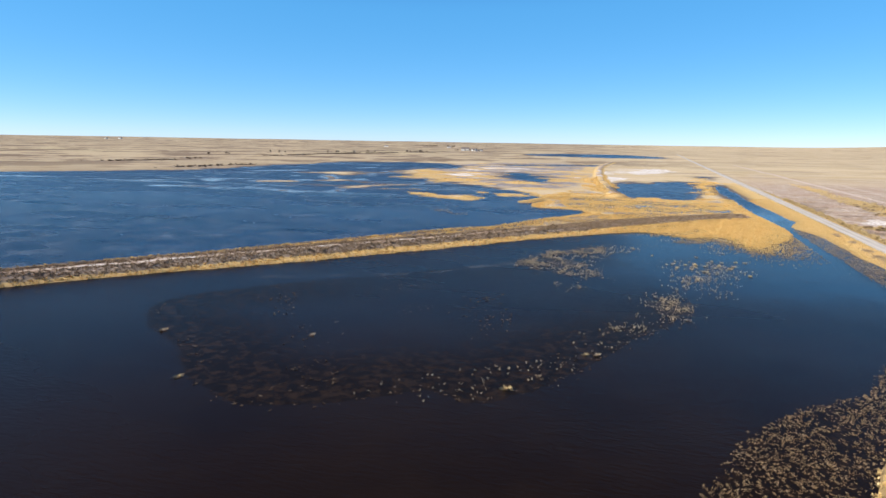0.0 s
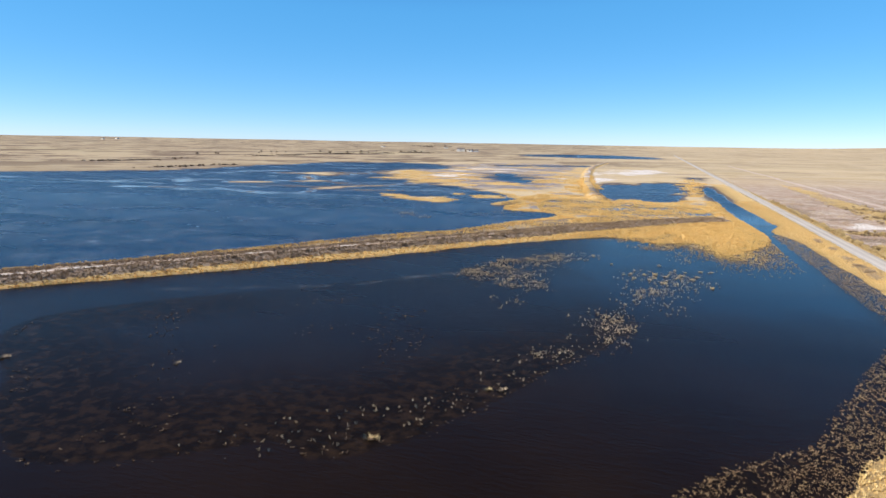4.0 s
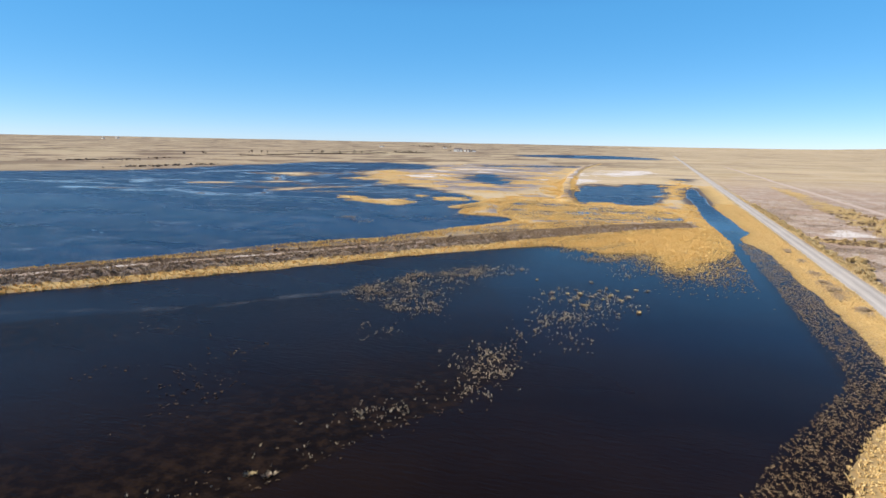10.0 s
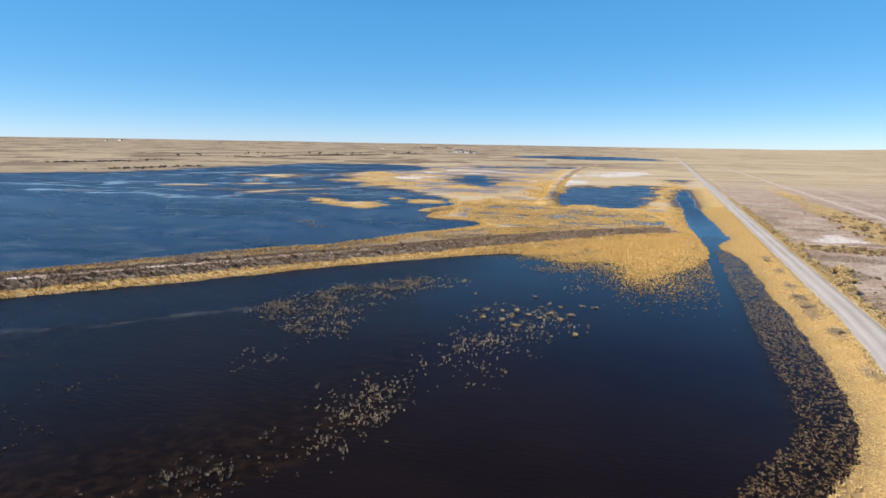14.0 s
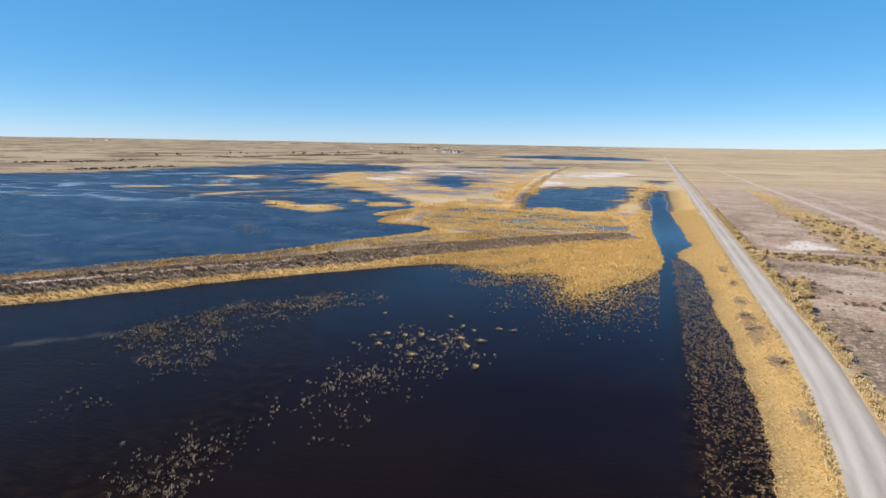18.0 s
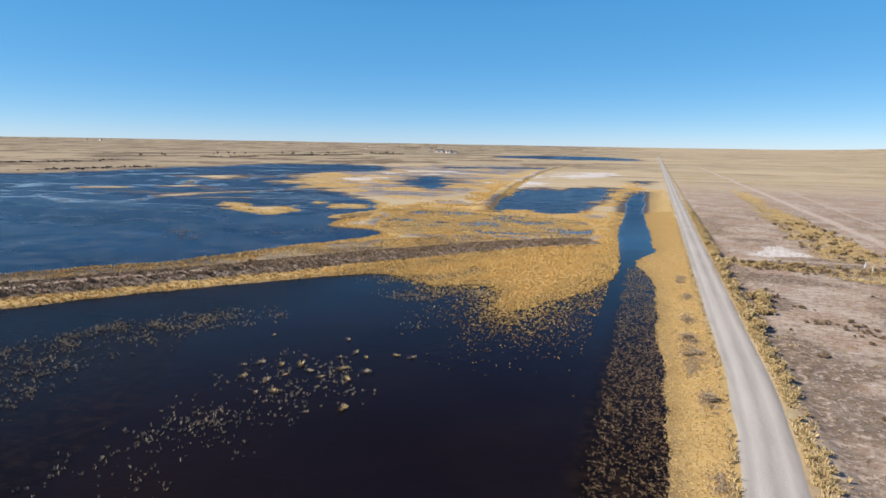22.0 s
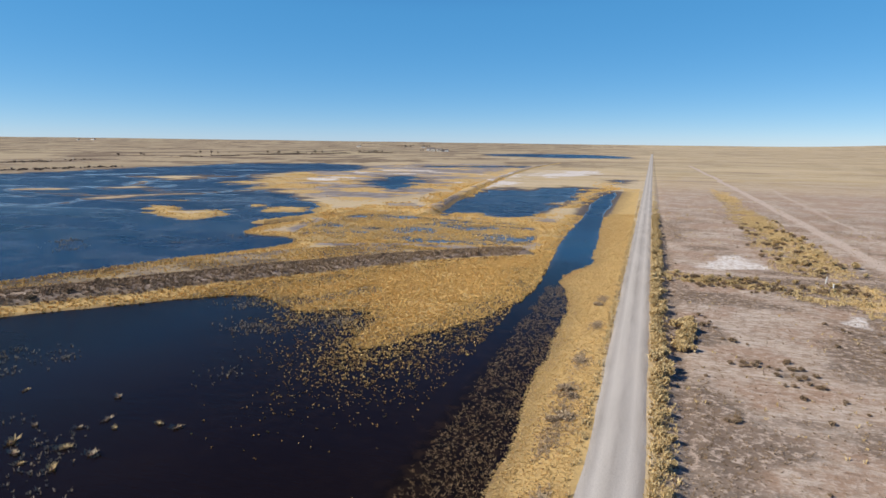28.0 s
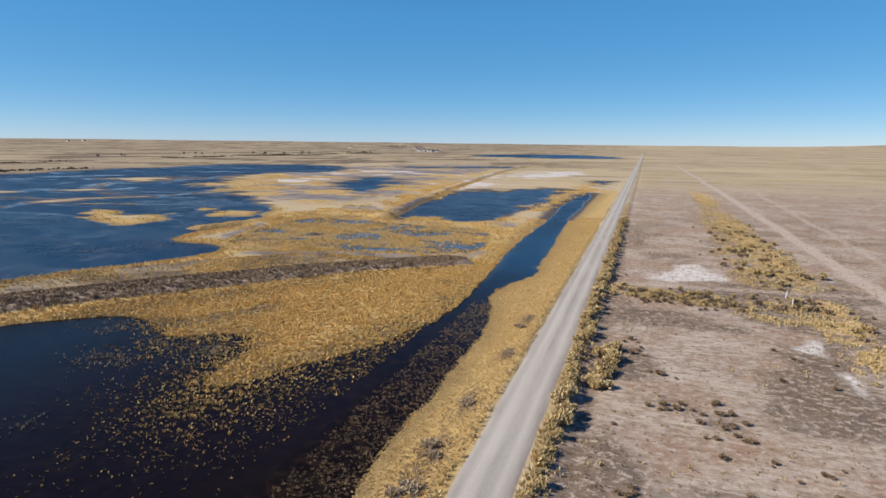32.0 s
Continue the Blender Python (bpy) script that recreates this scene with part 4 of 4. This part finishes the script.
# ---- brush, one plant at a time ----


def brush_mesh(name, mat, seed, twigs, tall, wide):
    r = np.random.default_rng(seed)
    a, up = r.uniform(0, 2 * np.pi, twigs), np.sqrt(r.random(twigs))
    reach = wide * np.sqrt(r.random(twigs)) * (0.75 + 0.35 * np.sin(3 * a + seed) * np.cos(2 * a + 2 * seed))
    top = tall * np.sqrt(np.clip(1 - (reach / wide / 1.15) ** 2, 0.05, 1)) * (0.55 + 0.45 * up)
    v, f = [], []
    for k in range(twigs):
        ca, sa = math.cos(a[k]), math.sin(a[k])
        bx, by = 0.25 * reach[k] * ca, 0.25 * reach[k] * sa
        tx, ty, tz = reach[k] * ca, reach[k] * sa, top[k]
        for j in range(3):
            t = (0.45, 0.72, 1.0)[j]
            px, py, pz = bx + (tx - bx) * t, by + (ty - by) * t, tz * t ** 0.8
            q, w, l = r.uniform(0, 6.28), 0.045 + 0.05 * r.random(), 0.16 + 0.16 * r.random()
            dx, dy, dz = math.cos(q) * l * 0.6, math.sin(q) * l * 0.6, l * (0.4 + 0.6 * r.random())
            i = len(v)
            v += [(px - w * math.sin(q), py + w * math.cos(q), pz), (px + w * math.sin(q), py - w * math.cos(q), pz), (px + dx, py + dy, pz + dz)]
            f.append((i, i + 1, i + 2))
    ob = sheet(name, v, f, mat, smooth=False)
    return ob


def stem_mesh(name, mat, seed, stems, tall, wide):
    r = random.Random(seed)
    bm = bmesh.new()
    for _ in range(stems):
        a, q = r.uniform(0, 6.28), r.uniform(0.3, 0.7) * wide
        foot, head = Vector((0.06 * math.cos(a), 0.06 * math.sin(a), -0.08)), Vector((q * math.cos(a), q * math.sin(a), 0.75 * tall))
        turn = (head - foot).to_track_quat("Z", "Y").to_matrix().to_4x4()
        bmesh.ops.create_cone(bm, segments=5, radius1=0.03, radius2=0.008, depth=(head - foot).length, matrix=Matrix.Translation((foot + head) / 2) @ turn)
    me = bpy.data.meshes.new(name)
    bm.to_mesh(me)
    bm.free()
    me.materials.append(mat)
    return new(name, me)


def brush(name, mat, seed, tall, wide, label, twigs=170):
    base = tagged(new(name), label, "bush")
    crown = brush_mesh("crown", mat, seed, twigs, tall, wide)
    stems = stem_mesh("trunk", BARK, seed, 9, tall, wide)
    crown.parent = stems.parent = base
    return base


def plant(kinds, spots, group):
    heights = Surveyed(np.array([float(s[0]) for s in spots]), np.array([float(s[1]) for s in spots]))["height"]
    for i, (x, y, size) in enumerate(spots):
        c = copy_thing(kinds[i % len(kinds)], pose(x, y, heights[i] - 0.02, 0, 0, (i * 137) % 360))
        c.scale = (size, size, size * (0.85 + 0.3 * ((i * 7) % 10) / 10))
        tagged(c, group=group)


yellow = [brush("rabbitbrush", BUNCH, 31 + i, 0.9, 0.75, "straw-yellow dry rabbitbrush on the road verge") for i in range(4)]
grey = [brush("grey_shrub", TWIG, 41 + i, 0.5, 1.1, "leafless grey shrub among golden grass", 330) for i in range(3)]
dark = [brush("sagebrush", SAGE, 51 + i, 0.9, 0.95, "low dark brown sagebrush on the earth bank", 190) for i in range(4)]
r = random.Random(5)
plant(yellow, [(road_x(y) + 3.6 + r.uniform(-0.8, 0.8), y + r.uniform(-0.4, 0.4), r.uniform(0.8, 1.45) * (0.45 if y < 150 else 0.65 if y < 172 else 1.0)) for y in np.arange(100, 330, 1.3)], "brush along the road")
x = np.concatenate((rng.normal(3.3, 0.6, 8500), rng.normal(-2.8, 0.22, 2600), rng.normal(2.85, 0.18, 1200)))
y = rng.uniform(40, 420, len(x))
x += road_x(y)
x, y = pick(x, y, np.abs(x - road_x(y)) > 2.5)
x, y = pick(x, y, step(rough_field(x, y, 5, 151), -0.5, 0.1) * step(-y, -420, -240))
tufts("verge_grass", x, y, Surveyed(x, y)["height"], rng.uniform(0.25, 0.6, len(x)), BUNCH, "straw-yellow dry grass along the road edges", "grass", 6, 0.7, 0.06, 0.9)
plant(yellow, [(66.0 + r.uniform(-1.3, 1.3), 190 + r.uniform(-6.5, 6.5), r.uniform(0.9, 1.5)) for _ in range(24)], "brush beside the ditch")
plant(grey, [(53.9, 175.5, 0.9), (53.4, 166.5, 0.9), (54.2, 165.2, 0.7), (54.0, 160.3, 1.0), (53.2, 159.4, 0.7), (54.6, 190, 0.7), (53.8, 201, 0.9), (54.6, 146, 0.9)], "grey shrubs on the bank")
line = rounded(DIKE, False, 3)
spots = []
for k in range(len(line) - 1):
    (ax, ay), (cx, cy) = line[k], line[k + 1]
    length = math.hypot(cx - ax, cy - ay)
    for _ in range(int(length * 0.5)):
        t, off = r.random(), r.choice((r.uniform(0.5, 5.0), r.uniform(1.5, 4.5), r.uniform(-3.0, 0.5)))
        px, py = ax + (cx - ax) * t + off * (cy - ay) / length, ay + (cy - ay) * t - off * (cx - ax) / length
        if px > -75:
            spots.append((px, py, r.uniform(0.4, 0.85)))
plant(dark, spots, "sagebrush on the bank")
clumps = [(r.uniform(65, 95), r.uniform(112, 226)) for _ in range(12)]
plant(dark, [(cx + r.gauss(0, 1.6), cy + r.gauss(0, 1.1), r.uniform(0.2, 0.55)) for cx, cy in clumps for _ in range(3)] + [(r.uniform(66, 104), r.uniform(110, 300), r.uniform(0.25, 0.55)) for _ in range(50)], "low brush on the clay flat")
patches = [(74, 181.5, 2.2), (77.5, 180, 1.8), (77, 177, 1.2), (69, 166, 1.2), (68, 197, 1.6), (71, 190, 0.9), (83, 168, 1.0), (90, 176, 1.2)]
plant(dark, [(px + r.gauss(0, wide), py + r.gauss(0, 0.7 * wide), r.uniform(0.3, 0.6)) for px, py, wide in patches for _ in range(int(4 * wide))], "low brush on the clay flat")
plant(dark, [(r.uniform(66, 97), 225.5 + r.uniform(-5, 4), r.uniform(0.4, 0.9)) for _ in range(60)], "brush beside the side track")
plant(yellow, [(r.uniform(64, 94), 227.5 + r.uniform(-4.4, 3.6), r.uniform(0.5, 1.1)) for _ in range(32)], "brush beside the side track")
plant(yellow, [(r.uniform(88, 102), r.uniform(238, 330), r.uniform(0.6, 1.4)) for _ in range(36)], "brush along the dry ditch")
plant(dark, [(r.uniform(84, 100), r.uniform(237, 320), r.uniform(0.5, 1.0)) for _ in range(46)], "brush along the dry ditch")
plant(yellow, [(r.uniform(93, 101), r.uniform(165, 227), r.uniform(0.5, 1.1)) for _ in range(22)], "brush along the dry ditch")
for kind in yellow + grey + dark:
    for o in (*kind.children_recursive, kind):
        bpy.data.objects.remove(o)

# ---- far trees and houses ----


def far_tree(name, seed, tall):
    base = tagged(new(name), "bare dark tree on the far plain", "tree", "far trees")
    r = np.random.default_rng(seed)
    bm = bmesh.new()
    bmesh.ops.create_cone(bm, cap_ends=True, segments=6, radius1=0.035 * tall, radius2=0.012 * tall, depth=0.55 * tall, matrix=Matrix.Translation((0, 0, 0.25 * tall)))
    for k in range(6):
        a, lift = r.uniform(0, 6.28), r.uniform(0.3, 0.5) * tall
        foot, head = Vector((0, 0, lift)), Vector((0.28 * tall * math.cos(a), 0.28 * tall * math.sin(a), lift + r.uniform(0.2, 0.4) * tall))
        bmesh.ops.create_cone(bm, segments=4, radius1=0.012 * tall, radius2=0.004 * tall, depth=(head - foot).length,
                              matrix=Matrix.Translation((foot + head) / 2) @ (head - foot).to_track_quat("Z", "Y").to_matrix().to_4x4())
    me = bpy.data.meshes.new("trunk")
    bm.to_mesh(me)
    bm.free()
    me.materials.append(BARK)
    trunk = new("trunk", me)
    n = 220
    d = r.normal(size=(n, 3))
    d /= np.linalg.norm(d, axis=1)[:, None]
    c = d * r.uniform(0.35, 1, n)[:, None] * np.array([0.40, 0.40, 0.36]) * tall * (0.8 + 0.3 * np.sin(4 * d[:, :1] + seed)) + np.array([0, 0, 0.62 * tall])
    u, w = r.normal(size=(n, 3)) * 0.055 * tall, r.normal(size=(n, 3)) * 0.055 * tall
    crown = sheet("crown", np.stack((c, c + u, c + w), 1).reshape(-1, 3), np.arange(3 * n).reshape(-1, 3), FAR_TREE, smooth=False)
    trunk.parent = crown.parent = base
    return base


def box(bm, x0, x1, y0, y1, z0, z1):
    m = Matrix.Translation(((x0 + x1) / 2, (y0 + y1) / 2, (z0 + z1) / 2)) @ Matrix.Diagonal((x1 - x0, y1 - y0, z1 - z0, 1))
    bmesh.ops.create_cube(bm, size=1, matrix=m)


def part(name, bm, mat, parent, label=""):
    me = bpy.data.meshes.new(name)
    bm.to_mesh(me)
    bm.free()
    me.materials.append(mat)
    ob = new(name, me)
    ob.parent = parent
    return tagged(ob, label)


def house(name, x, y, turn, long, deep, tall, label):
    base = tagged(new(name), label, "house", "far farm buildings")
    bm = bmesh.new()
    box(bm, -long / 2, long / 2, -deep / 2, deep / 2, -1, tall)
    wall = part("wall", bm, WHITE_PAINT, base)
    bm = bmesh.new()
    e, top = 0.5, tall + 0.32 * deep
    ring = [[bm.verts.new((sx * (long / 2 + e), sy, sz)) for sy, sz in ((-deep / 2 - e, tall - 0.1), (0, top), (deep / 2 + e, tall - 0.1), (deep / 2 + e, tall + 0.12), (0, top + 0.25), (-deep / 2 - e, tall + 0.12))] for sx in (-1, 1)]
    for k in range(6):
        bm.faces.new((ring[0][k], ring[0][(k + 1) % 6], ring[1][(k + 1) % 6], ring[1][k]))
    bm.faces.new(ring[0]), bm.faces.new(ring[1][::-1])
    part("roof", bm, ROOFING, base)
    count = max(2, int(long / 5))
    for k in range(count):
        cx = -long / 2 + (k + 0.5) * long / count
        bm = bmesh.new()
        if k == count // 2:
            box(bm, cx - 0.6, cx + 0.6, -deep / 2 - 0.06, -deep / 2 + 0.05, 0, 2.2)
            part("door", bm, STEEL, base)
        else:
            box(bm, cx - 0.8, cx + 0.8, -deep / 2 - 0.05, -deep / 2 + 0.05, 1.0, 2.4)
            part("window", bm, DARK_GLASS, base)
    h = float(Surveyed(np.array([float(x)]), np.array([float(y)]))["height"][0])
    base.matrix_basis = pose(x, y, h, 0, 0, turn)
    return base


house("farmhouse", -478, 1640, -15, 16, 9, 5, "white farmhouse with a dark roof among bare trees")
house("barn", -508, 1650, 10, 22, 12, 6, "long pale barn beside bare trees")
house("farmhouse", -455, 1625, 5, 10, 8, 4, "small white house beside a barn")
house("shed", -2846, 2510, -20, 26, 10, 4, "long white shed on the far plain")
house("shed", -2900, 2650, -20, 34, 10, 5, "long white shed on the far plain")
house("shed", -1010, 2200, 0, 14, 8, 3.5, "pale shed on the far plain")
house("shed", -760, 2250, 0, 12, 8, 3.5, "pale shed on the far plain")
masters = [far_tree("far_tree", 60 + i, 7.0) for i in range(5)]
r = random.Random(9)
spots = []
for (ax, ay), (cx, cy), count, spread_m in (((-655, 905), (-660, 1040), 5, 12), ((-600, 1050), (-545, 1240), 12, 16), ((-530, 1260), (-495, 1330), 12, 12),
                                            ((-520, 1640), (-450, 1610), 14, 14), ((-980, 2500), (-800, 2300), 22, 50), ((-640, 700), (-650, 860), 4, 14)):
    for _ in range(count):
        t = r.random()
        spots.append((ax + (cx - ax) * t + r.uniform(-1, 1) * spread_m, ay + (cy - ay) * t + r.uniform(-1, 1) * spread_m, r.uniform(0.55, 1.1) * (1.3 if ay > 2000 else 0.9)))
heights = Surveyed(np.array([s[0] for s in spots]), np.array([s[1] for s in spots]))["height"]
for i, (px, py, size) in enumerate(spots):
    c = copy_thing(masters[i % 5], pose(px, py, heights[i] - 0.1, 0, 0, (i * 97) % 360))
    c.scale = (size * 1.25, size * 1.25, size)
for kind in masters:
    for o in (*kind.children_recursive, kind):
        bpy.data.objects.remove(o)
# dark scrub belts on the far western shore
x, y = scatter((-760, 380), (-380, 1350), 260000)
belts = 0.0
for k, line in enumerate(BRUSH_LINES):
    d = beside(x, y, line) + 6 * rough_field(x, y, 30, 232)
    belts = np.maximum(belts, (0.2, 0.9, 1.0, 0.9, 0.8, 0.15)[k] * np.exp(-np.maximum(d, 0) / 5) * step(rough_field(x, y, 60, 231, 4), -0.35, 0.1))
x, y = pick(x, y, belts)
tufts("far_scrub", x, y, Surveyed(x, y)["height"], rng.uniform(1.0, 2.5, len(x)), FAR_TREE, "dark scrub along the far shore", "scrub", 6, 0.9, 0.32, 0.7)

# ---- two white posts at the culvert ----


def post(name, x, y, lean):
    base = tagged(new(name), "leaning white post beside the side track", "post", "culvert posts")
    bm = bmesh.new()
    box(bm, -0.09, 0.09, -0.09, 0.09, -0.3, 1.25)
    bmesh.ops.bevel(bm, geom=bm.edges[:], offset=0.015, segments=1, affect="EDGES")
    part("shaft", bm, WHITE_PAINT, base)
    bm = bmesh.new()
    bmesh.ops.create_cone(bm, cap_ends=True, segments=4, radius1=0.135, radius2=0.02, depth=0.1, matrix=pose(0, 0, 1.3, 0, 0, 45))
    part("cap", bm, WHITE_PAINT, base)
    h = float(Surveyed(np.array([x]), np.array([y]))["height"][0])
    base.matrix_basis = pose(x, y, h, lean, 4, 20)


post("white_post", 92.4, 232.3, 5)
post("white_post", 92.1, 226.3, -7)

# ---- tussocks that stand alone in the open water ----
TUSSOCKS = [(5, 138), (6.3, 139), (9, 139.5), (10, 143), (11, 140.3), (13, 139), (15, 138), (16, 135.4), (16, 141), (15, 146), (17, 145), (19, 141), (18, 138.4),
            (14, 144), (11, 137), (10, 135), (7, 135), (11, 132), (12.5, 133), (22, 147), (20, 147), (18, 130), (21, 132), (12, 150), (2, 148)]


def tussock(name, seed, label):
    base = tagged(new(name), label, "tussock", "tussocks in open water")
    r = np.random.default_rng(seed)
    n = 90
    a0 = r.uniform(0, 6.28, n)
    a, q, t = a0, np.sqrt(r.random(n)) * 0.6 * (0.7 + 0.5 * np.sin(2 * a0 + seed)), r.uniform(0.12, 0.45, n)
    foot = np.stack((q * np.cos(a), q * np.sin(a), np.full(n, -0.05)), 1)
    tip = foot + np.stack((0.9 * t * np.cos(a + r.normal(0, 0.6, n)), 0.9 * t * np.sin(a + r.normal(0, 0.6, n)), t), 1)
    s = np.stack((-np.sin(a), np.cos(a), 0 * a), 1) * 0.05
    leaves = sheet("leaf_mass", np.stack((foot - s, foot + s, tip), 1).reshape(-1, 3), np.arange(3 * n).reshape(-1, 3), PALE if seed % 2 else BUNCH, smooth=False)
    bm = bmesh.new()
    bmesh.ops.create_icosphere(bm, subdivisions=2, radius=1, matrix=Matrix.Diagonal((0.22, 0.19, 0.06, 1)))
    for v in bm.verts:
        v.co *= 1 + 0.22 * noise.noise(v.co * 4 + Vector((seed, 0, 0)))
    part("root_mat", bm, STEEL, base)
    leaves.parent = base
    return base


kinds = [tussock("rush_tussock", 70 + i, "pale dead rush tussock standing in dark water") for i in range(4)]
for i, (px, py) in enumerate(TUSSOCKS):
    c = copy_thing(kinds[i % 4], pose(px, py, LEVEL, 0, 0, (i * 71) % 360))
    k = 0.45 + 0.6 * ((i * 5) % 7) / 7
    c.scale = (k * 1.2, k, k)
for i, (px, py, k) in enumerate(((-13, 59, 1.0), (-62, 61, 1.0), (-48, 49, 0.8), (-42, 67, 0.7), (-6, 73, 0.7), (-4.6, 73.4, 0.8))):
    c = copy_thing(kinds[i % 4], pose(px, py, LEVEL, 0, 0, i * 50))
    c.scale = (k, k, k * 0.9)
for kind in kinds:
    for o in (*kind.children_recursive, kind):
        bpy.data.objects.remove(o)
